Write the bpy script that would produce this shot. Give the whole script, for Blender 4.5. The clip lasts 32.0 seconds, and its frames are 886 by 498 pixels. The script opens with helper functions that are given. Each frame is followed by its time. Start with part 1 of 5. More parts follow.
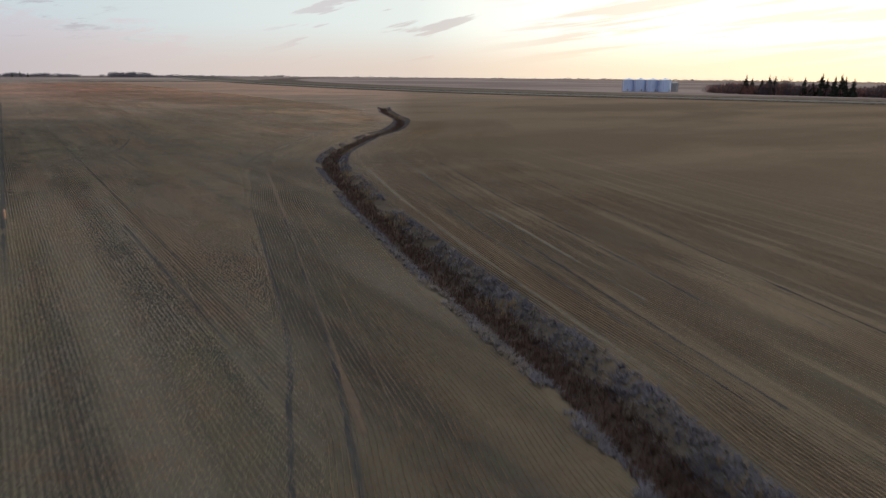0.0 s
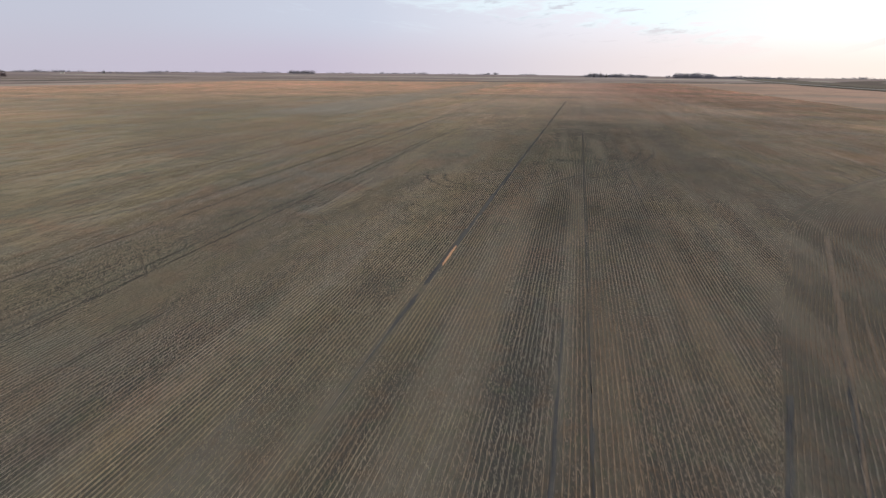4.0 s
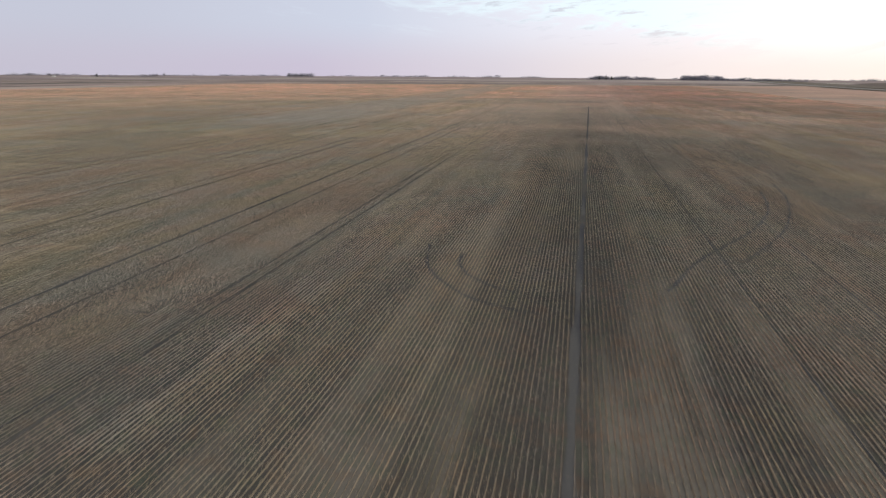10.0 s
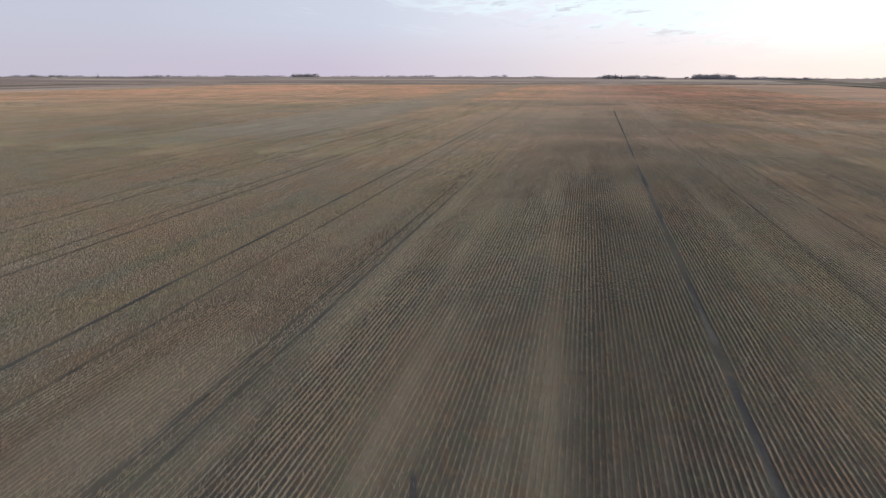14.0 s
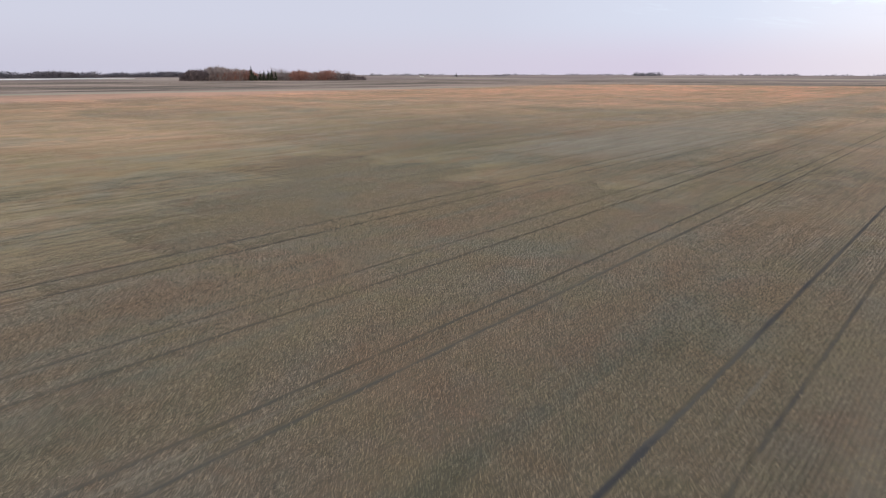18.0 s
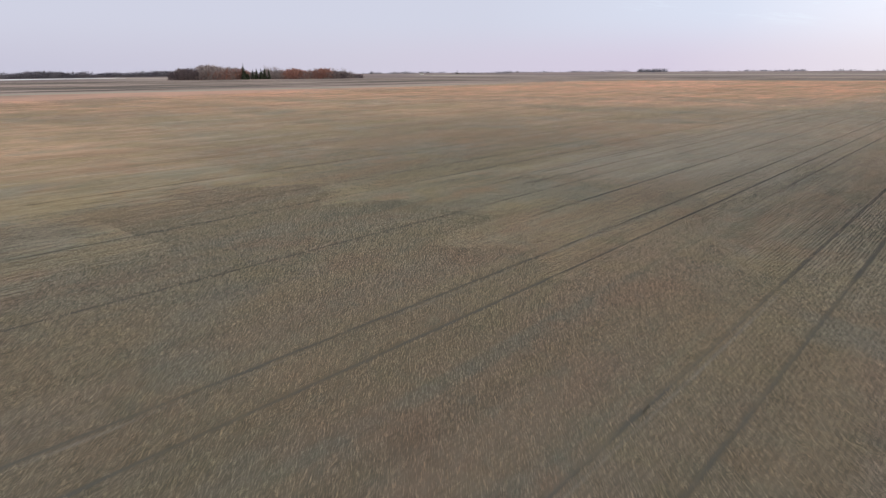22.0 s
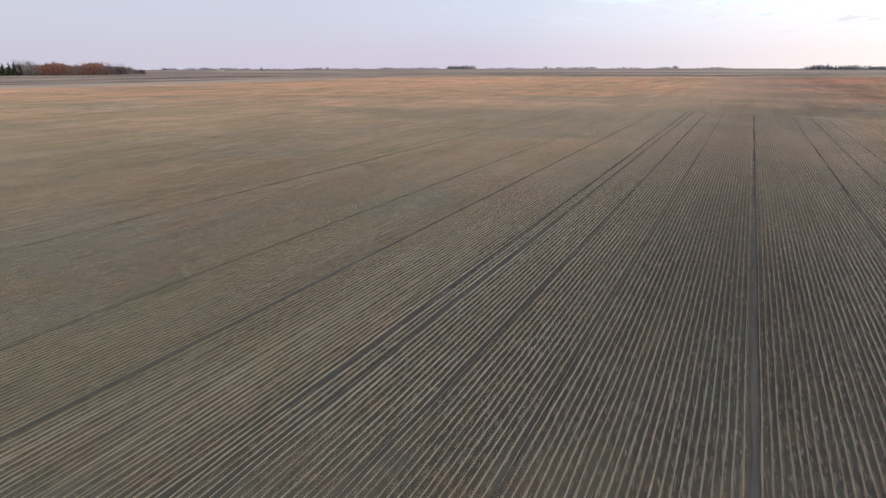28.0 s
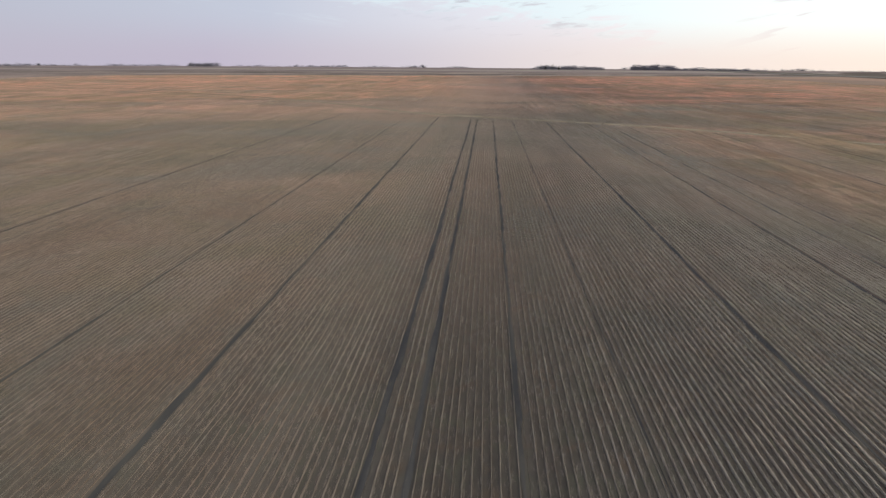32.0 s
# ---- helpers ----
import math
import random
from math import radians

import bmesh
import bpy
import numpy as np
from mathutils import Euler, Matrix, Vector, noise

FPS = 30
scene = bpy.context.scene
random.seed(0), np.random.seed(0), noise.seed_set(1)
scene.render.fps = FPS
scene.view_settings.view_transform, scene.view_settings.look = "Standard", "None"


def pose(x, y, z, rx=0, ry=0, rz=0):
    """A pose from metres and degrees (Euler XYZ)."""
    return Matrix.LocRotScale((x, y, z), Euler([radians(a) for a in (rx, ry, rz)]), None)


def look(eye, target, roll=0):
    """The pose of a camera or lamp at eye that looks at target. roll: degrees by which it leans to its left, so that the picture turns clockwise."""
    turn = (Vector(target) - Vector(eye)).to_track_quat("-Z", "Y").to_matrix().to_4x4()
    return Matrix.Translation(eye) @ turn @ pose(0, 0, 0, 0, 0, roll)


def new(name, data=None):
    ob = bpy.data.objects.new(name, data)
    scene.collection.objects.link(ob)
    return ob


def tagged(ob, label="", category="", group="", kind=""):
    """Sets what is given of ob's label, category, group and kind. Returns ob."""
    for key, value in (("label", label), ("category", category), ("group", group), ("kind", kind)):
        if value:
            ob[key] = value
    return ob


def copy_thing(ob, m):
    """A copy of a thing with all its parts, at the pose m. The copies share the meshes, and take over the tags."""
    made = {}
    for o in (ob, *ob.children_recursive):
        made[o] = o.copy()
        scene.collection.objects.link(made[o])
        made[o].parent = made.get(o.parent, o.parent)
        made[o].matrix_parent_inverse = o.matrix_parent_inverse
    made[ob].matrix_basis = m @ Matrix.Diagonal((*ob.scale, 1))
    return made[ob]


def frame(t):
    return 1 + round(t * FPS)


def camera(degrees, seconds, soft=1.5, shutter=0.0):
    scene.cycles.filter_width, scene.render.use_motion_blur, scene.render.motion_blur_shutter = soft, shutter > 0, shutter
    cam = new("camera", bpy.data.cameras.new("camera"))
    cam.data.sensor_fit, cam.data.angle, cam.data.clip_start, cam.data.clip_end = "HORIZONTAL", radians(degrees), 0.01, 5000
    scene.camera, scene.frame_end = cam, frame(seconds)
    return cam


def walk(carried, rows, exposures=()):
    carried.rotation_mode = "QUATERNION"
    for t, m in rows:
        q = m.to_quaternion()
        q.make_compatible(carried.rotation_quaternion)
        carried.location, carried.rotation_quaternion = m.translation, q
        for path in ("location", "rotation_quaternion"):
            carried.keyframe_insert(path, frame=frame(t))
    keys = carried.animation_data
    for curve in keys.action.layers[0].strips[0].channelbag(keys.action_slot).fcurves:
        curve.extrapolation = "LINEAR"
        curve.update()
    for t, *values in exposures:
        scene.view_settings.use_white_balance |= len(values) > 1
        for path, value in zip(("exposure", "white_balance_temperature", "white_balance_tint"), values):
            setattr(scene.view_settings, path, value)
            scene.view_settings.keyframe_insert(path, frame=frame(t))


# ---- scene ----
cam = camera(69.41, 32.0, soft=1.35, shutter=0.8)
PATH = [
    (0.0, pose(-6.46, -39.77, 15.01, 74.59, -0.46, -34.46)),
    (0.5, pose(-4.03, -36.13, 15.00, 74.60, -0.66, -34.09)),
    (1.0, pose(-1.87, -32.34, 15.00, 74.56, -0.42, -28.06)),
    (1.5, pose(-0.08, -28.40, 15.02, 74.46, -0.57, -20.65)),
    (2.0, pose(1.23, -24.28, 15.06, 74.49, -0.29, -13.14)),
    (2.5, pose(2.05, -20.17, 15.14, 74.53, 0.20, -5.12)),
    (3.0, pose(2.65, -16.19, 15.24, 74.35, -0.43, 7.77)),
    (3.5, pose(3.04, -12.33, 15.33, 74.25, -0.49, 11.65)),
    (5.5, pose(0.00, -0.00, 14.56, 74.38, -0.52, 11.70)),
    (6.0, pose(-0.90, 3.99, 14.49, 74.42, -0.52, 11.67)),
    (6.5, pose(-1.72, 8.12, 14.45, 74.48, -0.47, 11.68)),
    (7.0, pose(-2.53, 12.19, 14.42, 74.50, -0.44, 11.72)),
    (7.5, pose(-3.30, 16.10, 14.36, 74.48, -0.23, 11.70)),
    (8.0, pose(-4.11, 19.63, 14.29, 74.47, -0.28, 11.71)),
    (8.5, pose(-4.99, 23.55, 14.29, 74.53, -0.39, 11.74)),
    (9.0, pose(-5.80, 27.59, 14.26, 74.51, -0.37, 11.76)),
    (9.5, pose(-6.67, 31.61, 14.21, 74.51, -0.35, 11.74)),
    (10.0, pose(-7.53, 35.60, 14.12, 74.52, -0.39, 11.77)),
    (10.5, pose(-8.39, 39.67, 14.02, 74.53, -0.41, 11.80)),
    (11.0, pose(-9.26, 43.71, 13.93, 74.54, -0.33, 11.77)),
    (11.5, pose(-10.07, 47.72, 13.87, 74.54, -0.24, 11.78)),
    (12.0, pose(-10.83, 51.69, 13.84, 74.51, -0.06, 11.82)),
    (12.5, pose(-11.57, 55.75, 13.89, 74.50, 0.11, 11.77)),
    (13.0, pose(-12.48, 59.63, 13.94, 74.52, -0.18, 11.79)),
    (13.5, pose(-13.27, 63.55, 13.99, 74.50, -0.15, 11.82)),
    (14.0, pose(-14.03, 67.45, 14.08, 74.51, -0.15, 12.30)),
    (14.5, pose(-15.00, 71.34, 14.21, 74.45, -0.03, 15.22)),
    (15.0, pose(-16.26, 75.12, 14.37, 74.52, -0.12, 24.03)),
    (15.5, pose(-17.78, 78.89, 14.55, 74.47, 0.10, 34.42)),
    (17.5, pose(-29.11, 92.99, 15.07, 74.34, 0.12, 41.07)),
    (18.0, pose(-32.27, 96.67, 14.92, 74.34, 0.02, 41.10)),
    (18.5, pose(-35.44, 100.42, 14.70, 74.35, 0.09, 41.14)),
    (19.0, pose(-38.62, 104.20, 14.38, 74.32, 0.18, 41.10)),
    (19.5, pose(-41.91, 108.08, 13.98, 74.29, 0.14, 41.13)),
    (20.0, pose(-45.33, 112.08, 13.59, 74.27, 0.24, 41.13)),
    (20.5, pose(-48.81, 116.17, 13.36, 74.25, 0.16, 41.16)),
    (21.0, pose(-52.25, 120.26, 13.23, 74.24, 0.37, 41.15)),
    (21.5, pose(-55.61, 124.23, 13.18, 74.24, 0.39, 41.16)),
    (22.0, pose(-58.97, 128.15, 13.18, 74.19, 0.40, 41.16)),
    (22.5, pose(-62.28, 131.73, 13.17, 74.16, 0.24, 41.16)),
    (23.0, pose(-65.80, 135.83, 13.10, 74.14, 0.32, 41.14)),
    (23.5, pose(-69.34, 139.98, 12.99, 74.11, 0.22, 41.15)),
    (24.0, pose(-72.76, 144.09, 12.85, 74.11, 0.33, 41.20)),
    (24.5, pose(-76.41, 148.32, 12.74, 74.11, 0.28, 41.19)),
    (25.0, pose(-79.99, 152.55, 12.66, 74.05, 0.28, 41.25)),
    (25.5, pose(-83.40, 156.71, 12.57, 74.00, 0.23, 38.13)),
    (26.0, pose(-86.65, 161.03, 12.45, 73.98, 0.15, 32.02)),
    (26.5, pose(-89.38, 165.70, 12.30, 74.00, 0.68, 28.43)),
    (28.5, pose(-93.16, 188.44, 10.87, 73.83, -0.02, 23.47)),
    (29.0, pose(-95.27, 193.54, 10.75, 73.80, 0.11, 20.81)),
    (29.5, pose(-97.19, 198.49, 10.61, 73.79, -0.14, 17.77)),
    (30.0, pose(-98.72, 203.33, 10.51, 73.80, -0.18, 14.87)),
    (30.5, pose(-99.99, 207.62, 10.43, 73.79, -0.21, 12.16)),
    (31.0, pose(-100.72, 211.98, 10.47, 73.83, -0.35, 9.43)),
    (31.5, pose(-101.37, 216.34, 10.55, 73.80, -0.33, 6.57)),
    (32.0, pose(-101.97, 220.69, 10.66, 73.78, -0.42, 3.86)),
]
walk(cam, PATH, exposures=[(0.0, -0.35), (1.0, -0.30), (2.0, -0.10), (3.0, 0.12), (3.5, 0.17), (10.0, 0.22), (14.0, 0.22), (15.5, 0.37), (17.5, 0.40), (25.0, 0.38), (28.5, 0.36), (30.0, 0.29), (31.0, 0.17), (32.0, 0.06)])

# ---------- world, sun ----------
SUN_AZ, SUN_EL = radians(76), radians(3.0)  # clockwise from +y, and above the horizon
world = bpy.data.worlds.new("dusk_sky")
scene.world = world
world.use_nodes = True


class Nodes:
    """Short arithmetic on shader sockets."""

    def __init__(self, tree):
        self.tree = tree
        tree.nodes.clear()

    def node(self, kind):
        return self.tree.nodes.new(kind)

    def put(self, socket, value):
        if isinstance(value, bpy.types.NodeSocket):
            self.tree.links.new(value, socket)
        elif value is not None:
            socket.default_value = value

    def math(self, op, a, b=None, c=None, clamp=False):
        n = self.node("ShaderNodeMath")
        n.operation, n.use_clamp = op, clamp
        for s, v in zip(n.inputs, (a, b, c)):
            self.put(s, v)
        return n.outputs[0]

    def add(self, a, b): return self.math("ADD", a, b)
    def sub(self, a, b): return self.math("SUBTRACT", a, b)
    def mul(self, a, b): return self.math("MULTIPLY", a, b)

    def step(self, v, lo, hi):
        n = self.node("ShaderNodeMapRange")
        n.interpolation_type = "SMOOTHSTEP"
        for s, q in zip(n.inputs, (v, lo, hi, 0.0, 1.0)):
            self.put(s, q)
        return n.outputs[0]

    def band(self, v, lo, hi, soft):
        return self.mul(self.step(v, lo - soft, lo + soft), self.sub(1.0, self.step(v, hi - soft, hi + soft)))

    def mix(self, f, a, b, mode="MIX"):
        n = self.node("ShaderNodeMix")
        n.data_type, n.blend_type = "RGBA", mode
        self.put(n.inputs[0], f)
        for s, v in zip((n.inputs[6], n.inputs[7]), (a, b)):
            self.put(s, (*v, 1) if isinstance(v, tuple) and len(v) == 3 else v)
        return n.outputs[2]

    def xyz(self, v):
        n = self.node("ShaderNodeSeparateXYZ")
        self.put(n.inputs[0], v)
        return n.outputs

    def vec(self, x, y, z=0.0):
        n = self.node("ShaderNodeCombineXYZ")
        for s, v in zip(n.inputs, (x, y, z)):
            self.put(s, v)
        return n.outputs[0]

    def noise(self, v, scale=1.0, detail=3.0, rough=0.55, warp=0.0):
        n = self.node("ShaderNodeTexNoise")
        self.put(n.inputs["Vector"], v)
        for k, q in (("Scale", scale), ("Detail", detail), ("Roughness", rough), ("Distortion", warp)):
            n.inputs[k].default_value = q
        return n.outputs[0]

    def ramp(self, v, stops):
        n = self.node("ShaderNodeValToRGB")
        self.put(n.inputs[0], v)
        e = n.color_ramp.elements
        while len(e) < len(stops):
            e.new(0.5)
        for el, (p, c) in zip(e, stops):
            el.position, el.color = p, (*c, 1)
        return n.outputs[0]


# A dusk sky: the clear sky behind a thin high veil that is bright towards the sun, with streaks of cirrus.
k = Nodes(world.node_tree)
sky = k.node("ShaderNodeTexSky")
sky.sky_type, sky.sun_disc, sky.sun_elevation, sky.sun_rotation = "NISHITA", False, SUN_EL, SUN_AZ
sky.altitude, sky.air_density, sky.dust_density = 600, 1.0, 2.0
way = k.node("ShaderNodeTexCoord").outputs["Generated"]
wx, wy, wz = k.xyz(way)
flat = k.math("SQRT", k.add(k.mul(wx, wx), k.mul(wy, wy)))
toward = k.math("DIVIDE", k.add(k.mul(wx, math.sin(SUN_AZ)), k.mul(wy, math.cos(SUN_AZ))), k.math("MAXIMUM", flat, 0.01))
side = k.add(k.mul(toward, 0.5), 0.5)
bright = k.ramp(side, [(0.0, (0.52, 0.54, 0.66)), (0.40, (0.60, 0.66, 0.78)), (0.52, (0.74, 0.84, 0.92)), (0.66, (0.84, 0.95, 1.00)), (0.86, (1.12, 1.20, 1.16)), (1.0, (2.2, 2.1, 1.75))])
low = k.ramp(side, [(0.0, (0.46, 0.46, 0.57)), (0.22, (0.52, 0.50, 0.60)), (0.42, (0.56, 0.51, 0.63)), (0.56, (0.68, 0.63, 0.70)), (0.70, (0.90, 0.80, 0.78)), (0.86, (1.07, 0.91, 0.79)), (1.0, (1.72, 1.40, 0.98))])
lilac = k.ramp(side, [(0.0, (0.50, 0.51, 0.62)), (0.30, (0.52, 0.54, 0.65)), (0.46, (0.58, 0.62, 0.74)), (0.62, (0.82, 0.82, 0.90)), (0.75, (1.0, 0.94, 0.97)), (0.90, (1.04, 0.91, 0.84)), (1.0, (1.5, 1.25, 0.95))])
# a thin lilac deck to the west of a line across the sky, and cirrus drawn out along that line
CLOUD_WAY = radians(17)
cz = k.add(k.math("MAXIMUM", wz, 0.0), 0.05)
px_, py_ = k.math("DIVIDE", wx, cz), k.math("DIVIDE", wy, cz)
across = k.sub(k.mul(px_, math.cos(CLOUD_WAY)), k.mul(py_, math.sin(CLOUD_WAY)))
along = k.add(k.mul(px_, math.sin(CLOUD_WAY)), k.mul(py_, math.cos(CLOUD_WAY)))
bearing, height = k.math("ARCTAN2", wx, wy), k.math("ARCSINE", wz)
shreds = k.noise(k.vec(k.mul(bearing, 13.0), k.mul(k.sub(height, k.mul(bearing, 0.10)), 75.0)), 1.0, 6.0, 0.66, 0.5)
wisps = k.noise(k.vec(k.mul(bearing, 3.2), k.mul(k.sub(height, k.mul(bearing, 0.115)), 62.0)), 1.0, 5.0, 0.62, 0.25)
cirrus = k.noise(k.vec(k.mul(across, 1.15), k.mul(along, 0.16)), 1.0, 7.0, 0.60, 0.35)
flecks = k.noise(k.vec(k.mul(across, 1.3), k.mul(along, 0.55)), 1.0, 7.0, 0.66, 0.6)
edge = k.add(across, k.add(k.mul(k.sub(flecks, 0.5), 3.4), k.add(k.mul(k.sub(cirrus, 0.5), 1.2), k.mul(k.sub(shreds, 0.5), 6.0))))
edge = k.add(edge, k.sub(k.mul(k.step(wz, 0.04, 0.10), 0.7), k.mul(k.sub(1.0, k.step(wz, 0.03, 0.085)), 1.5)))
high = k.mix(k.step(edge, -3.1, -1.7), lilac, bright)
glints = k.mul(k.mul(k.step(flecks, 0.53, 0.66), k.band(across, -5.5, -1.6, 0.8)), k.step(wz, 0.03, 0.09))
high = k.mix(k.mul(glints, 0.6), high, bright)
stray = k.mul(k.mul(k.step(shreds, 0.53, 0.66), k.band(across, -3.2, 0.6, 0.9)), k.sub(1.0, k.step(bearing, 0.10, 0.25)))
grey = k.mix(1.0, lilac, (0.74, 0.73, 0.75), "MULTIPLY")
high = k.mix(k.mul(stray, 0.8), high, grey)
streaks = k.mul(k.step(wisps, 0.50, 0.60), k.step(bearing, 0.62, 0.80))
high = k.mix(k.mul(streaks, 0.75), high, lilac)
tufted = k.noise(k.vec(k.mul(bearing, 6.5), k.mul(k.sub(height, k.mul(bearing, 0.24)), 48.0)), 1.0, 4.0, 0.55, 0.3)
spots = k.mul(k.step(tufted, 0.59, 0.64), k.mul(k.step(bearing, 0.30, 0.42), k.sub(1.0, k.step(bearing, 0.60, 0.75))))
high = k.mix(k.mul(spots, 0.8), high, k.mix(1.0, lilac, (0.86, 0.88, 0.92), "MULTIPLY"))
veil = k.mix(k.step(wz, 0.0, 0.075), low, high)
clear = k.node("ShaderNodeBackground")
k.put(clear.inputs[0], sky.outputs[0])
clear.inputs[1].default_value = 0.08
cover = k.node("ShaderNodeBackground")
k.put(cover.inputs[0], veil)
cover.inputs[1].default_value = 1.0
both = k.node("ShaderNodeMixShader")
both.inputs[0].default_value = 0.92
k.put(both.inputs[1], clear.outputs[0])
k.put(both.inputs[2], cover.outputs[0])
k.put(k.node("ShaderNodeOutputWorld").inputs[0], both.outputs[0])

sun = new("sun", bpy.data.lights.new("sun", "SUN"))
sun.data.energy, sun.data.angle, sun.data.color = 0.22, radians(3), (1.0, 0.62, 0.34)
sun.matrix_world = look((0, 0, 0), (-math.sin(SUN_AZ) * math.cos(SUN_EL), -math.cos(SUN_AZ) * math.cos(SUN_EL), -math.sin(SUN_EL)))

# ---------- plan ----------
ROW = 0.254  # distance between the drilled rows, which run along y


def land(x, y):
    """Height of the open land, which falls off gently with distance."""
    return -1e-6 * (x * x + (y - 100.0) ** 2)


DITCH = [(6.0, -62.0), (10.0, -42.0), (13.3, -28.2), (16.2, -20.0), (19.0, -8.0), (21.8, 3.0), (24.8, 14.0), (28.6, 28.0), (32.6, 40.0),
         (38.0, 57.0), (45.0, 71.0), (55.0, 84.5), (69.0, 101.0), (82.0, 113.5), (97.0, 134.0), (105.5, 149.0), (112.0, 165.0), (122.0, 188.0),
         (137.0, 216.0)]
ROAD = [(520.0, -260.0), (462.0, -60.0), (432.0, 60.0), (408.0, 125.0), (386.0, 175.0), (364.0, 220.0), (336.0, 272.0), (309.0, 335.0), (291.0, 410.0),
        (279.0, 520.0), (276.0, 640.0), (280.0, 780.0), (292.0, 950.0), (330.0, 1300.0), (400.0, 1700.0), (520.0, 2400.0)]
# wheel lines along the rows: x, width, y from, y to
TRACKS = [(-7.45, 0.40, 14, 330), (2.65, 0.15, -18, 30), (-28.7, 0.06, 20, 330), (-29.9, 0.05, 20, 330), (4.25, 0.08, -10, 300), (-37.6, 0.06, 10, 330), (-41.15, 0.24, 50, 340),
          (-53.7, 0.17, 60, 340), (-55.9, 0.13, 60, 340), (-64.7, 0.11, 80, 340), (-68.0, 0.09, 80, 340), (-79.8, 0.17, 80, 345), (-83.1, 0.14, 80, 345),
          (-76.8, 0.14, 190, 345), (-90.6, 0.21, 176, 345), (-97.0, 0.06, 90, 350), (-100.7, 0.17, 190, 350), (-103.8, 0.22, 188, 350), (-105.0, 0.24, 188, 350), (-111.8, 0.17, 60, 355),
          (-118.5, 0.12, 60, 355), (-133.0, 0.14, 60, 360), (11.0, 0.09, 60, 300)]
# bands that the combine left along the rows: x from, x to, y from, y to
CHAFF_BANDS = [(-4.4, -0.5, -60, 58), (-16.0, -13.7, 22, 58), (-1.9, 0.0, 56, 80), (-34.5, -30.3, 66, 98), (-12.8, -9.4, -20, 14), (2.3, 3.3, 15, 62), (14.5, 22.0, -30, 10), (-28.6, -26.2, 96, 122)]
BARE_BANDS = [(-1.0, 2.2, 20, 78), (-13.8, -3.4, 66, 135), (-26.2, -22.4, 55, 112), (8.2, 11.2, 50, 72), (-106.0, -91.0, 196, 292), (-91.4, -78.0, 182, 230)]
# bands along the rows where the soil is given a darker colour
DARK_BANDS = [(-51.0, -40.0, 98, 165), (-40.0, -4.5, -70, 2), (-33.0, -17.5, 8, 78), (-1.5, 2.0, -40, 24), (4.8, 9.6, -30, 12), (11.2, 12.6, -30, 20)]
# where a machine turned: two wheels to each turn
ARCS = [[(-19.3, 87.0), (-18.4, 82.3), (-17.6, 79.7), (-16.2, 77.3), (-14.0, 74.6), (-11.2, 72.9), (-8.9, 72.2)],
        [(-16.0, 84.4), (-15.7, 81.6), (-14.7, 79.3), (-13.4, 77.7), (-12.3, 76.7), (-10.7, 75.9)],
        [(18.2, 126.8), (17.3, 118.1), (15.4, 109.6), (13.3, 102.6), (10.9, 96.8), (7.6, 90.3), (5.4, 86.4)],
        [(15.2, 120.7), (14.0, 113.0), (12.4, 106.6), (9.3, 98.9), (5.8, 92.6), (3.3, 88.4), (1.5, 84.7), (0.0, 80.7), (-1.2, 77.9)]]
# wheel tracks of the headland, which bend beside the ditch
BENT_TRACKS = [[(22.0, 40.0), (18.4, 28.0), (14.3, 14.2), (10.8, 3.0), (7.7, -7.5), (2.7, -21.2), (-1.0, -30.0)], [(13.8, 22.0), (9.5, 7.0), (5.7, -6.3), (3.0, -13.5), (0.5, -20.1), (-3.0, -29.0)],
               [(56.0, 52.0), (48.3, 31.5), (45.2, 23.5), (42.2, 14.5), (36.0, -4.0), (31.0, -18.0)], [(52.0, 58.0), (42.0, 31.5), (38.4, 20.5), (36.0, 13.5), (32.5, 4.0), (27.0, -12.0), (22.0, -27.0)],
               [(34.5, 19.0), (31.2, 8.5), (29.6, 2.5), (28.2, -2.0), (25.0, -12.5), (21.0, -26.0)], [(64.0, 44.0), (54.0, 20.0), (46.0, -1.0), (39.0, -18.0), (33.0, -34.0)]]
# lines of trodden straw beside the ditch: russet or not, half width, way
BENT_STRAW = [(False, 0.20, [(56.0, 68.0), (48.3, 47.7), (40.6, 25.5), (37.0, 12.5), (34.8, 5.5), (28.5, -14.0)]), (False, 0.26, [(41.5, 51.0), (33.8, 28.5), (29.9, 15.6), (26.9, 5.5), (23.8, -6.0), (19.5, -22.0)]),
              (False, 0.16, [(52.0, 33.0), (46.0, 13.0), (40.5, -4.0), (34.0, -24.0)]), (True, 0.15, [(25.5, 47.0), (20.9, 31.3), (17.3, 18.2), (13.7, 5.3), (11.4, -2.0), (10.3, -5.5), (6.0, -19.0)]),
              (True, 0.22, [(27.0, 57.0), (17.9, 26.0), (12.6, 8.6), (9.0, -3.5), (4.6, -18.0)])]
# pale lines of trodden straw beside them: x, half width
PALE_LINES = [(-39.3, 0.05), (-54.9, 0.05), (-67.6, 0.07), (-82.7, 0.05)]


def track_x(x, y):
    """The wheel lines stray a little from the rows."""
    return x + (0.0135 * (y - 30.0) if -8 < x < -7 else 0.0)


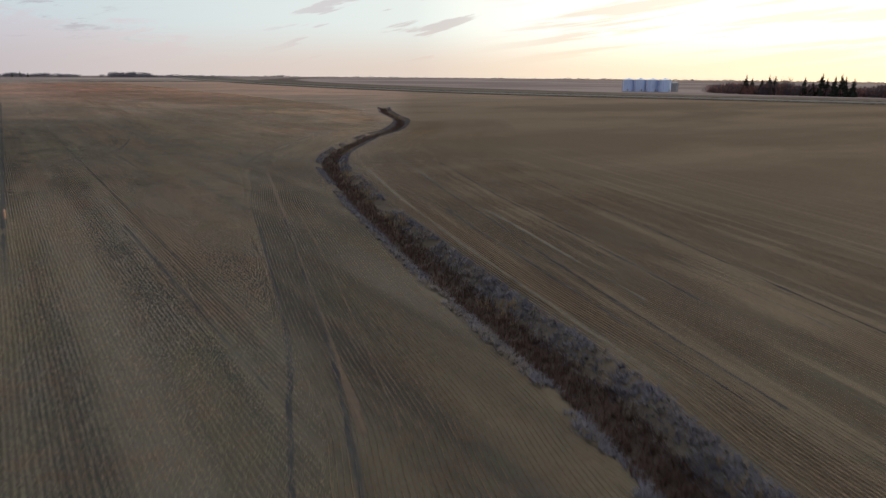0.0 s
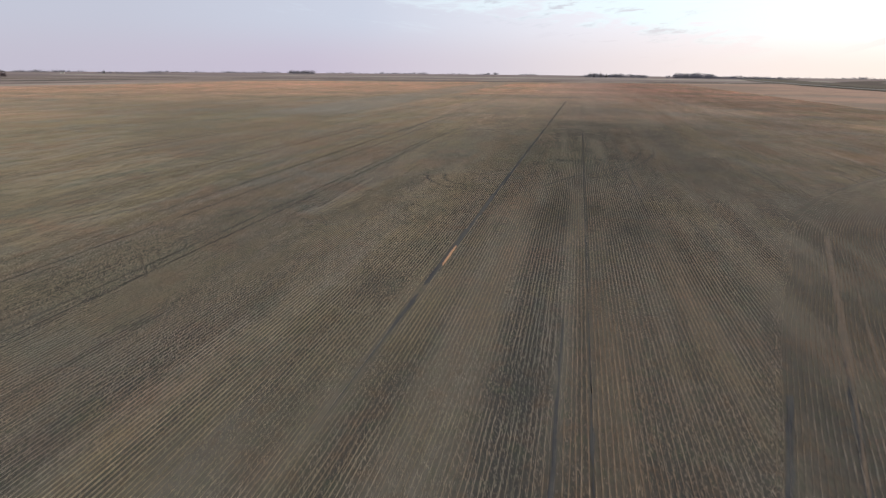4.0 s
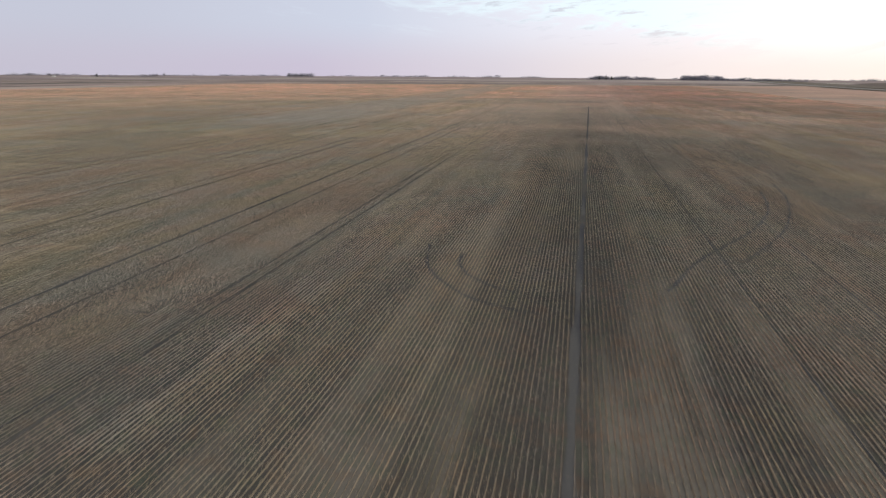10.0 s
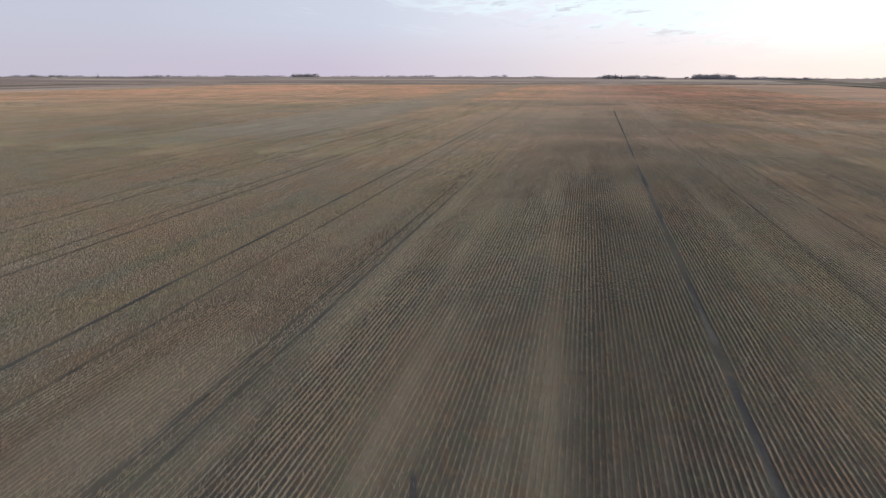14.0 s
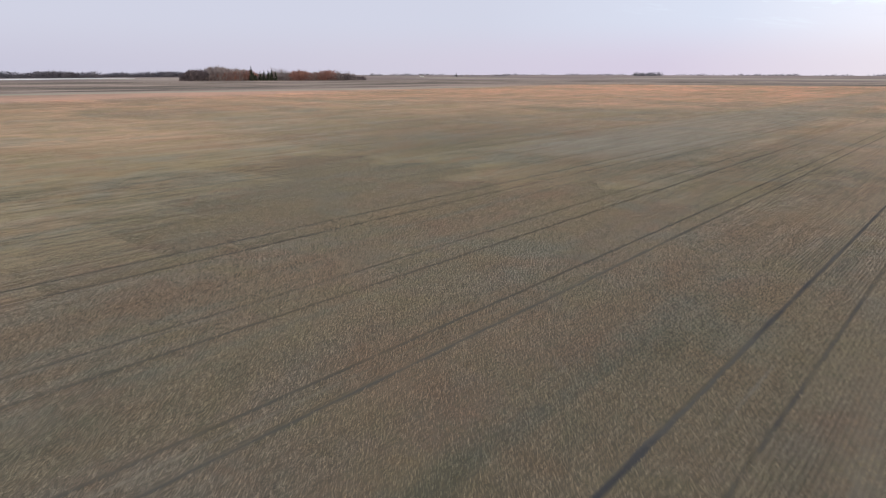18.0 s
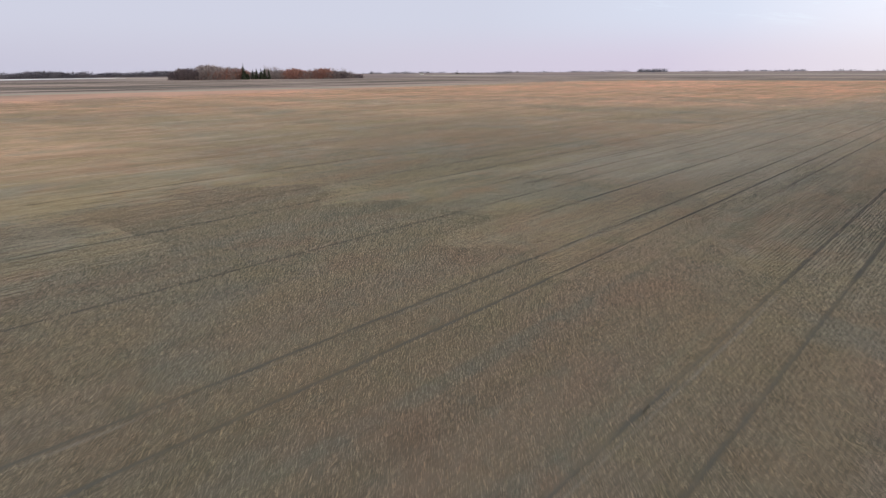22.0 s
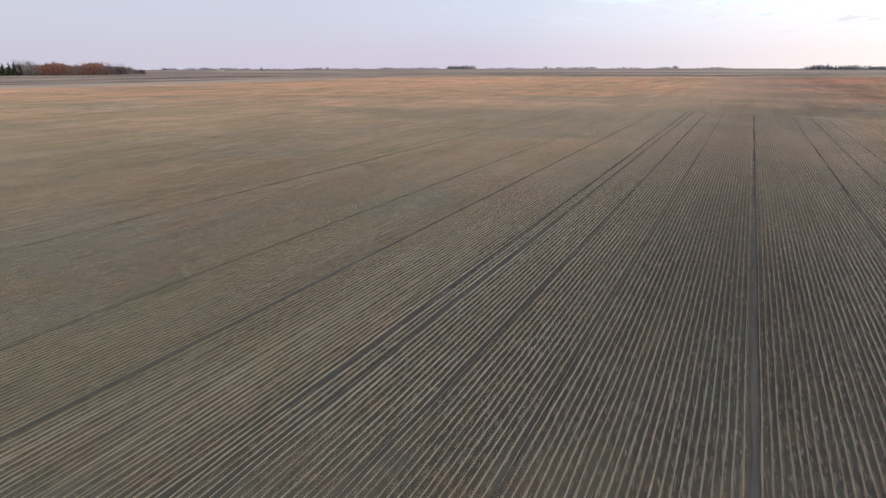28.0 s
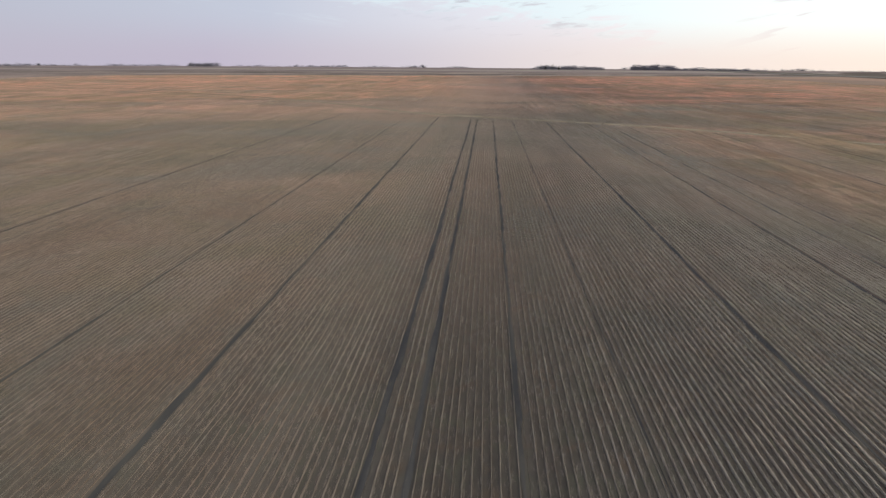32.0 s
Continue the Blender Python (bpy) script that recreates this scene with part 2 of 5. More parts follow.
def curve(points, step):
    """Points at even steps along a smooth line through the given ones, and the line's directions."""
    p = np.array(points, float)
    e = np.vstack([2 * p[0] - p[1], p, 2 * p[-1] - p[-2]])
    u = np.linspace(0, 1, 24, endpoint=False)[:, None]
    runs = [0.5 * (2 * b + (c - a) * u + (2 * a - 5 * b + 4 * c - d) * u**2 + (3 * b - a - 3 * c + d) * u**3)
            for a, b, c, d in zip(e, e[1:], e[2:], e[3:])]
    q = np.vstack(runs + [p[-1:]])
    s = np.concatenate([[0], np.cumsum(np.hypot(*np.diff(q, axis=0).T))])
    at = np.arange(0, s[-1], step)
    r = np.stack([np.interp(at, s, q[:, i]) for i in (0, 1)], 1)
    d = np.gradient(r, axis=0)
    return r, d / np.linalg.norm(d, axis=1)[:, None]


ditch_line, ditch_way = curve(DITCH, 1.0)
turn_points = np.vstack([curve(a, 0.3)[0] for a in ARCS])


def from_ditch(x, y):
    """Signed distance to the ditch (positive to its east) and the nearest station."""
    d2 = (x[..., None] - ditch_line[:, 0]) ** 2 + (y[..., None] - ditch_line[:, 1]) ** 2
    i = d2.argmin(-1)
    side = ditch_way[i, 1] * (x - ditch_line[i, 0]) - ditch_way[i, 0] * (y - ditch_line[i, 1])
    return np.sqrt(d2.min(-1)) * np.sign(side), i


lattice = np.random.RandomState(5).rand(256, 256)


def field_noise(x, y):
    """Smooth value noise with cells of one unit."""
    i, j = np.floor(x).astype(int), np.floor(y).astype(int)
    u, v = x - i, y - j
    u, v = u * u * (3 - 2 * u), v * v * (3 - 2 * v)
    g = lambda a, b: lattice[a % 256, b % 256]
    return (g(i, j) * (1 - u) + g(i + 1, j) * u) * (1 - v) + (g(i, j + 1) * (1 - u) + g(i + 1, j + 1) * u) * v


# ---------- materials ----------
def material(name, build, rough=0.9, metal=0.0, bump=0.0, spec=0.2, thin=0.0):
    m = bpy.data.materials.new(name)
    m.use_nodes = True
    n = Nodes(m.node_tree)
    out = n.node("ShaderNodeOutputMaterial")
    b = n.node("ShaderNodeBsdfPrincipled")
    n.put(out.inputs[0], b.outputs[0])
    b.inputs["Roughness"].default_value, b.inputs["Metallic"].default_value = rough, metal
    b.inputs["Specular IOR Level"].default_value = spec
    colour, height = build(n)
    n.put(b.inputs["Base Color"], colour if isinstance(colour, bpy.types.NodeSocket) else (*colour, 1))
    if thin:  # dry stalks and blades let light through
        glow = n.node("ShaderNodeBsdfTranslucent")
        n.put(glow.inputs[0], colour)
        two = n.node("ShaderNodeMixShader")
        two.inputs[0].default_value = thin
        n.put(two.inputs[1], b.outputs[0])
        n.put(two.inputs[2], glow.outputs[0])
        n.put(out.inputs[0], two.outputs[0])
    if bump and height is not None:
        q = n.node("ShaderNodeBump")
        q.inputs["Strength"].default_value, q.inputs["Distance"].default_value = 1.0, bump
        n.put(q.inputs["Height"], height)
        n.put(b.inputs["Normal"], q.outputs[0])
    return m


def place(n):
    return n.node("ShaderNodeNewGeometry").outputs["Position"]


def field_masks(n):
    """Streaks along the rows, patches, and the zones of the crop, the same for soil and stubble."""
    p = place(n)
    x, y, _ = n.xyz(p)
    streak = n.noise(n.vec(n.mul(x, 0.30), n.mul(y, 0.012)), 1.0, 4.0, 0.6)
    patches = n.noise(p, 0.022, 4.0, 0.6, 0.5)
    zones = n.noise(p, 0.0065, 3.0, 0.55, 0.3)
    fine = n.noise(p, 2.2, 4.0, 0.65)
    return p, x, y, streak, patches, zones, fine


def field_rim(n, x, y):
    """Nought among the standing rows, one where the field runs on past them."""
    return n.math("MAXIMUM", n.step(n.math("ABSOLUTE", n.add(x, 55.0)), 55.0, 165.0), n.step(n.add(y, n.mul(n.step(x, -70.0, -40.0), 68.0)), 200.0, 330.0))


def far_straw(n, p, x, y, streak):
    """The straw of the open field, russet towards its far edge and browner to the east."""
    wide = n.noise(n.vec(n.mul(x, 0.010), n.mul(y, 0.022)), 1.0, 6.0, 0.62, 0.4)
    broad = n.noise(p, 0.010, 3.0, 0.5)
    straw = n.mix(n.step(wide, 0.40, 0.60), (0.205, 0.165, 0.130), (0.285, 0.208, 0.156))
    straw = n.mix(n.mul(n.step(streak, 0.45, 0.7), 0.4), straw, (0.150, 0.135, 0.100))
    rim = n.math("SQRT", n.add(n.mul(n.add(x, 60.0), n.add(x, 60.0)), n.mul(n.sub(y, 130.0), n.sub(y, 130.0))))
    # russet straw; the low sun's orange is put into this colour as well
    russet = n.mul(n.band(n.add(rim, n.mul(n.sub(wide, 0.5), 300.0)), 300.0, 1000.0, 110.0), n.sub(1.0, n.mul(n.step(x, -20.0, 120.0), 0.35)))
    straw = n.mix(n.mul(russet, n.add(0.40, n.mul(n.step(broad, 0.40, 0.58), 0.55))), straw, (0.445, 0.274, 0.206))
    straw = n.mix(n.mul(n.step(n.noise(n.vec(n.mul(x, 0.006), n.mul(y, 0.012)), 1.0, 5.0, 0.6), 0.54, 0.63), 0.45), straw, (0.205, 0.200, 0.168))
    bits = n.noise(p, 0.055, 5.0, 0.65, 0.4)
    straw = n.mix(n.mul(n.step(bits, 0.50, 0.64), 0.30), straw, (0.128, 0.120, 0.092))
    straw = n.mix(n.mul(n.step(n.sub(1.0, bits), 0.54, 0.66), 0.2), straw, (0.300, 0.232, 0.178))
    straw = n.mix(1.0, straw, (1.10, 1.08, 1.12), "MULTIPLY")
    # browner straw past the ditch, with the dark of backlighting painted in
    beyond = n.mul(n.step(n.sub(x, n.mul(y, 0.62)), 2.0, 22.0), n.sub(1.0, n.mul(n.step(y, 120.0, 420.0), 0.7)))
    straw = n.mix(n.mul(beyond, 0.9), straw, n.mix(n.step(wide, 0.38, 0.62), (0.126, 0.092, 0.063), (0.170, 0.127, 0.090)))
    return straw, rim, wide


def straw_tint(n, p, x, y, streak, patches, zones):
    """The hues of dry straw, in patches of several sizes."""
    c = n.mix(n.step(streak, 0.40, 0.62), (0.554, 0.475, 0.403), (0.440, 0.366, 0.299))
    c = n.mix(n.mul(n.step(patches, 0.44, 0.66), 0.75), c, (0.500, 0.345, 0.250))
    c = n.mix(n.mul(n.step(zones, 0.42, 0.60), 0.75), c, (0.405, 0.378, 0.285))
    passes = n.noise(n.vec(n.mul(n.add(x, n.mul(y, 0.004)), 0.42), n.mul(y, 0.006)), 1.0, 3.0, 0.5)
    c = n.mix(n.mul(n.step(passes, 0.54, 0.64), 0.6), c, (0.430, 0.322, 0.240))
    c = n.mix(n.mul(n.step(n.sub(1.0, passes), 0.55, 0.65), 0.6), c, (0.330, 0.330, 0.285))
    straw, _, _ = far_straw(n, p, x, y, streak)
    # the colour is multiplied to make up for the far rows' own shade
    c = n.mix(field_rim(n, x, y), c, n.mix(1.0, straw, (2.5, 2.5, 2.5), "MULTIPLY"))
    small = n.noise(p, 0.55, 4.0, 0.65, 0.3)
    c = n.mix(n.mul(n.step(small, 0.52, 0.66), 0.45), c, (0.500, 0.382, 0.288))
    c = n.mix(n.mul(n.step(n.sub(1.0, small), 0.54, 0.66), 0.45), c, (0.300, 0.300, 0.258))
    tint = n.noise(p, 0.13, 4.0, 0.6, 0.6)
    c = n.mix(n.mul(n.step(tint, 0.50, 0.66), 0.6), c, (0.460, 0.382, 0.256))
    c = n.mix(n.mul(n.step(n.sub(1.0, tint), 0.52, 0.66), 0.55), c, (0.480, 0.320, 0.240))
    golden = n.noise(n.vec(n.mul(n.add(x, n.mul(y, -0.01)), 0.075), n.mul(y, 0.011)), 1.0, 4.0, 0.6, 0.2)
    c = n.mix(n.mul(n.step(golden, 0.50, 0.60), 0.5), c, (0.480, 0.388, 0.262))
    c = n.mix(n.mul(n.step(n.sub(1.0, golden), 0.52, 0.62), 0.5), c, (0.480, 0.342, 0.245))
    weeds = n.noise(n.vec(n.mul(x, 0.14), n.mul(y, 0.06)), 1.0, 6.0, 0.7, 0.5)
    c = n.mix(n.mul(n.step(weeds, 0.54, 0.66), 0.42), c, (0.235, 0.245, 0.190))
    hue = n.noise(p, 0.045, 4.0, 0.6, 0.4)
    c = n.mix(n.mul(n.step(hue, 0.54, 0.66), 0.55), c, (0.395, 0.385, 0.345))
    c = n.mix(n.mul(n.step(n.sub(x, n.mul(y, 0.62)), 4.0, 26.0), 0.75), c, (0.355, 0.248, 0.170))
    c = n.mix(n.mul(n.sub(1.0, n.step(x, -60.0, -42.0)), 0.1), c, (0.400, 0.392, 0.345))
    c = n.mix(n.mul(n.mul(n.band(x, -108.0, -76.0, 5.0), n.step(y, 185.0, 215.0)), 0.5), c, (0.430, 0.415, 0.390))
    c = n.mix(1.0, c, (1.06, 1.07, 1.07), "MULTIPLY")
    return c


def in_bands(n, p, x, y, bands):
    """One inside the given bands, with frayed sides and ends."""
    side = n.add(x, n.mul(n.sub(n.noise(n.vec(n.mul(x, 0.7), n.mul(y, 0.25)), 1.0, 6.0, 0.7), 0.5), 2.6))
    end = n.add(y, n.mul(n.sub(n.noise(p, 0.3, 3.0), 0.5), 12.0))
    total = 0.0
    for x0, x1, y0, y1 in bands:
        total = n.math("MAXIMUM", total, n.mul(n.band(side, x0, x1, 0.8), n.band(end, y0, y1, 7.0)))
    return total


def strewn_straw(n, p, x, y, streak):
    """Where the rows are beaten down and loose straw hides the soil."""
    fray = n.mul(n.sub(n.noise(p, 0.12, 3.0), 0.5), 14.0)
    loose = n.mul(n.band(n.add(x, fray), -108.0, -48.0, 18.0), n.sub(1.0, n.step(n.add(y, fray), 168.0, 194.0)))
    loose = n.math("MAXIMUM", loose, n.mul(n.sub(1.0, n.step(n.add(y, n.mul(fray, 2.0)), 28.0, 62.0)), n.add(0.08, n.mul(n.step(streak, 0.42, 0.58), 0.55))))
    strips = n.mul(n.band(n.add(x, n.mul(fray, 0.2)), -92.5, -77.0, 1.5), n.step(n.add(y, n.mul(fray, 0.4)), 164.0, 176.0))
    loose = n.mul(loose, n.sub(1.0, strips))
    loose = n.math("MAXIMUM", loose, n.mul(n.band(n.add(x, fray), -400.0, -34.0, 8.0), n.mul(0.88, n.sub(1.0, n.step(y, 168.0, 190.0)))))
    return n.math("MAXIMUM", loose, n.mul(n.mul(n.sub(1.0, n.step(n.add(x, n.mul(fray, 0.4)), -117.0, -106.0)), n.step(y, 160.0, 175.0)), 0.9))


def soil(n):
    p, x, y, streak, patches, zones, fine = field_masks(n)
    chaff = n.step(n.add(n.mul(streak, 0.6), n.mul(patches, 0.4)), 0.46, 0.62)
    chaff = n.math("MAXIMUM", chaff, n.mul(in_bands(n, p, x, y, CHAFF_BANDS), 0.8))
    bare = in_bands(n, p, x, y, BARE_BANDS)
    c = n.mix(chaff, (0.064, 0.058, 0.052), (0.150, 0.132, 0.110))
    c = n.mix(n.mul(n.step(zones, 0.45, 0.7), 0.4), c, (0.098, 0.100, 0.074))
    c = n.mix(n.mul(n.step(patches, 0.5, 0.72), 0.35), c, (0.150, 0.108, 0.076))
    c = n.mix(n.mul(in_bands(n, p, x, y, DARK_BANDS), 0.5), c, (0.046, 0.046, 0.046))
    c = n.mix(n.mul(bare, 0.6), c, (0.040, 0.040, 0.042))
    growth = n.noise(p, 0.8, 5.0, 0.7, 0.5)
    c = n.mix(n.mul(n.step(growth, 0.50, 0.64), 0.40), c, (0.072, 0.084, 0.056))
    c = n.mix(n.mul(n.step(n.sub(1.0, growth), 0.52, 0.66), 0.40), c, (0.125, 0.080, 0.052))
    # where the rows are beaten down, loose straw hides the soil
    loose = strewn_straw(n, p, x, y, streak)
    mulch = n.mix(1.0, straw_tint(n, p, x, y, streak, patches, zones), (0.330, 0.328, 0.316), "MULTIPLY")
    strewn = n.step(n.noise(p, 4.0, 5.0, 0.75), 0.30, 0.55)
    between = n.step(n.add(n.math("COSINE", n.mul(x, 2 * math.pi / ROW)), n.mul(n.sub(n.noise(n.vec(n.mul(x, 3.0), n.mul(y, 0.9)), 1.0, 4.0, 0.7), 0.5), 3.5)), 0.5, -0.6)
    mulch = n.mix(n.mul(between, 0.55), mulch, n.mix(1.0, mulch, (0.42, 0.43, 0.42), "MULTIPLY"))
    gaps = n.step(n.noise(p, 1.1, 6.0, 0.75, 0.4), 0.52, 0.64)
    mulch = n.mix(n.mul(gaps, 0.5), mulch, n.mix(1.0, mulch, (0.50, 0.54, 0.50), "MULTIPLY"))
    c = n.mix(n.mul(loose, n.add(0.25, n.mul(strewn, 0.55))), c, mulch)
    # the headland past the ditch is streaked along it
    lane = n.sub(x, n.mul(y, 0.33))
    stripes = n.noise(n.vec(n.mul(lane, 0.50), n.mul(y, 0.016)), 1.0, 4.0, 0.62)
    east_bank = n.step(lane, 22.0, 27.0)
    c = n.mix(n.mul(n.mul(n.step(stripes, 0.50, 0.60), east_bank), 0.6), c, (0.215, 0.166, 0.118))
    c = n.mix(n.mul(n.mul(n.step(n.sub(1.0, stripes), 0.52, 0.62), east_bank), 0.6), c, (0.082, 0.062, 0.046))
    # past the drilled rows that stand as stubble, the field shows its straw, russet towards its far edge
    away = field_rim(n, x, y)
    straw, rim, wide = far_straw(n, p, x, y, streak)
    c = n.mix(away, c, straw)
    # the next fields: swathed land to the west and north, ploughed and haze-paled land past the road
    bend = n.mul(n.sub(n.noise(p, 0.006, 3.0), 0.5), 30.0)
    west = n.add(n.add(n.mul(x, -0.944), n.mul(y, 0.328)), bend)
    north = n.add(n.add(n.mul(x, -0.287), n.mul(y, 0.958)), bend)
    past = n.math("MAXIMUM", n.step(west, 565.0, 573.0), n.step(north, 845.0, 855.0))
    west_on, north_on = n.add(n.mul(x, 0.328), n.mul(y, 0.944)), n.add(n.mul(x, 0.958), n.mul(y, 0.287))
    swath_w = n.noise(n.vec(n.mul(west, 0.021), n.mul(west_on, 0.0032)), 1.0, 5.0, 0.65)
    swath_n = n.noise(n.vec(n.mul(north, 0.017), n.mul(north_on, 0.0028)), 1.0, 5.0, 0.65)
    swath = n.add(n.mul(swath_w, n.sub(1.0, n.step(north, 840.0, 860.0))), n.mul(swath_n, n.step(north, 840.0, 860.0)))
    next_field = n.mix(n.step(swath, 0.43, 0.57), (0.120, 0.100, 0.092), (0.345, 0.262, 0.232))
    comb = n.noise(n.vec(n.mul(west, 0.034), n.mul(west_on, 0.007)), 1.0, 5.0, 0.7, 0.6)
    next_field = n.mix(n.mul(n.step(comb, 0.50, 0.60), 0.6), next_field, (0.110, 0.098, 0.086))
    next_field = n.mix(n.mul(n.step(n.sub(1.0, comb), 0.53, 0.62), 0.35), next_field, (0.420, 0.355, 0.315))
    c = n.mix(past, c, next_field)
    border = n.math("MAXIMUM", n.mul(n.band(west, 548.0, 574.0, 4.0), n.sub(1.0, n.step(north, 845.0, 860.0))), n.mul(n.band(north, 842.0, 852.0, 3.0), n.sub(1.0, n.step(west, 565.0, 580.0))))
    c = n.mix(n.mul(border, 0.85), c, (0.315, 0.305, 0.255))
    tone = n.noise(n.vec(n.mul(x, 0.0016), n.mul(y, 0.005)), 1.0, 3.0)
    # distance haze is put into this colour as a paler purple
    hazed_field = n.mix(n.step(tone, 0.42, 0.58), (0.205, 0.160, 0.158), (0.290, 0.232, 0.220))
    c = n.mix(n.step(rim, 1020.0, 1080.0), c, hazed_field)
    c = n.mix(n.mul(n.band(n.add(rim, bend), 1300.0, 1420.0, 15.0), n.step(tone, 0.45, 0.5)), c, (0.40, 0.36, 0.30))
    line = n.sub(x, n.add(n.mul(y, -0.42), n.mul(n.mul(y, y), 0.00032)))
    # the pinkish pale of haze is put into the colour past the road
    east = n.mix(n.step(n.noise(p, 0.004, 3.0), 0.4, 0.6), (0.230, 0.178, 0.172), (0.330, 0.262, 0.250))
    east = n.mix(n.band(line, 460.0, 540.0, 12.0), east, (0.122, 0.096, 0.086))
    c = n.mix(n.step(line, 448.0, 456.0), c, east)
    c = n.mix(n.mul(n.step(fine, 0.3, 0.75), 0.4), c, n.mix(1.0, c, (0.55, 0.54, 0.53), "MULTIPLY"))
    speck = n.noise(p, 9.0, 3.0, 0.7)
    c = n.mix(n.mul(n.step(speck, 0.58, 0.72), 0.30), c, (0.27, 0.225, 0.175))
    return c, n.add(n.mul(fine, 0.4), n.mul(speck, 0.6))


def stubble_colour(n):
    p, x, y, streak, patches, zones, fine = field_masks(n)
    c = straw_tint(n, p, x, y, streak, patches, zones)
    # western stalks get a brighter colour to offset shade on their upright sides
    shade_lift = n.mul(n.sub(1.0, n.step(x, -52.0, -36.0)), n.sub(1.0, n.step(y, 172.0, 196.0)))
    c = n.mix(shade_lift, c, n.mix(1.0, c, (1.09, 1.07, 1.04), "MULTIPLY"))
    z = n.xyz(p)[2]
    stalks = n.noise(n.vec(n.mul(x, 16.0), n.mul(y, 24.0), n.mul(z, 2.0)), 1.0, 3.0, 0.7)
    c = n.mix(n.mul(n.step(stalks, 0.38, 0.60), 0.6), c, n.mix(1.0, c, (0.45, 0.44, 0.44), "MULTIPLY"))
    own = n.node("ShaderNodeNewGeometry").outputs["Random Per Island"]
    c = n.mix(1.0, c, n.mix(own, (0.84, 0.84, 0.84), (1.18, 1.17, 1.16)), "MULTIPLY")
    return c, None


def mottled(a, b, scale, third=None, amount=0.3):
    def build(n):
        p = place(n)
        f = n.noise(p, scale, 4.0, 0.65)
        c = n.mix(n.step(f, 0.35, 0.66), a, b)
        if third:
            c = n.mix(n.mul(n.step(n.noise(p, scale * 0.23, 3.0), 0.45, 0.65), amount), c, third)
        r = n.node("ShaderNodeNewGeometry").outputs["Random Per Island"]
        c = n.mix(n.mul(r, 0.35), c, n.mix(1.0, c, (0.55, 0.55, 0.55), "MULTIPLY"))
        return c, f
    return build


def track_soil(n):
    p, x, y, streak, patches, zones, fine = field_masks(n)
    worn = n.noise(n.vec(n.mul(x, 1.2), n.mul(y, 0.10)), 1.0, 4.0, 0.6)
    c = n.mix(n.step(worn, 0.40, 0.62), (0.040, 0.040, 0.045), (0.074, 0.070, 0.068))
    c = n.mix(n.mul(n.step(n.noise(p, 5.0, 3.0, 0.7), 0.52, 0.70), 0.5), c, (0.125, 0.105, 0.085))
    straw = n.mul(strewn_straw(n, p, x, y, streak), n.sub(1.0, n.step(x, -50.0, -40.0)))
    return n.mix(n.mul(straw, 0.6), c, (0.090, 0.083, 0.069)), worn


def steel_look(n):
    p = place(n)
    x, y, z = n.xyz(p)
    f = n.noise(n.vec(n.mul(x, 1.0), n.mul(y, 1.0), n.mul(z, 0.15)), 1.0, 4.0, 0.6)
    # the blue of the reflected sky is put into the steel's colour
    return n.mix(n.step(f, 0.35, 0.7), (0.60, 0.72, 0.94), (0.46, 0.57, 0.78)), f


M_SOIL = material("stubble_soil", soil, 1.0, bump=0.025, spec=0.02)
M_STUBBLE = material("cut_straw", stubble_colour, 0.9, spec=0.08, thin=0.54)
M_TRACK = material("packed_soil", track_soil, 1.0, bump=0.02, spec=0.04)
M_PALE = material("pale_trodden_straw", mottled((0.24, 0.19, 0.13), (0.29, 0.225, 0.15), 0.6, (0.17, 0.145, 0.10)), 0.9, bump=0.03)
M_RUSSET = material("russet_straw", mottled((0.44, 0.26, 0.17), (0.34, 0.19, 0.12), 1.5), 0.9, bump=0.04)
M_DITCH = material("wet_ditch_soil", mottled((0.034, 0.024, 0.022), (0.062, 0.040, 0.032), 1.2, (0.085, 0.066, 0.058)), 0.8, bump=0.06)
M_SEDGE = material("dead_sedge", mottled((0.070, 0.042, 0.034), (0.118, 0.072, 0.056), 0.8, (0.17, 0.115, 0.088)), 0.9)
M_BANK = material("frosted_bank_grass", mottled((0.098, 0.096, 0.120), (0.178, 0.170, 0.200), 0.7, (0.27, 0.205, 0.135), 0.4), 0.9)
M_REED = material("tan_reed", mottled((0.34, 0.25, 0.14), (0.26, 0.18, 0.10), 0.9), 0.9)
M_GRAVEL = material("gravel", mottled((0.23, 0.21, 0.19), (0.29, 0.265, 0.24), 0.9, (0.17, 0.15, 0.13)), 0.95, bump=0.05)
M_VERGE = material("dead_verge_grass", mottled((0.075, 0.058, 0.046), (0.120, 0.090, 0.066), 0.3, (0.15, 0.115, 0.075)), 0.95, bump=0.1)
M_STEEL = material("galvanised_steel", steel_look, 0.45, 0.3, bump=0.01, spec=0.5)
M_RUST = material("weathered_steel", mottled((0.36, 0.365, 0.38), (0.44, 0.44, 0.45), 0.8, (0.28, 0.24, 0.21), 0.3), 0.6, 0.3)
M_CONCRETE = material("concrete", mottled((0.36, 0.34, 0.32), (0.44, 0.42, 0.40), 1.0), 0.9)
M_BARK = material("bark", mottled((0.110, 0.088, 0.072), (0.170, 0.138, 0.112), 2.0), 0.95)
M_NEEDLE = material("spruce_needles", mottled((0.030, 0.036, 0.026), (0.050, 0.056, 0.038), 1.5), 0.9)
# twig colours, with haze put in as a paler mauve cast
M_TWIG_RED = material("red_twigs", mottled((0.300, 0.150, 0.128), (0.390, 0.205, 0.172), 0.25, (0.20, 0.12, 0.11)), 0.95, thin=0.4)
M_TWIG_GREY = material("grey_twigs", mottled((0.270, 0.222, 0.224), (0.365, 0.300, 0.296), 0.25, (0.21, 0.165, 0.17)), 0.95, thin=0.4)
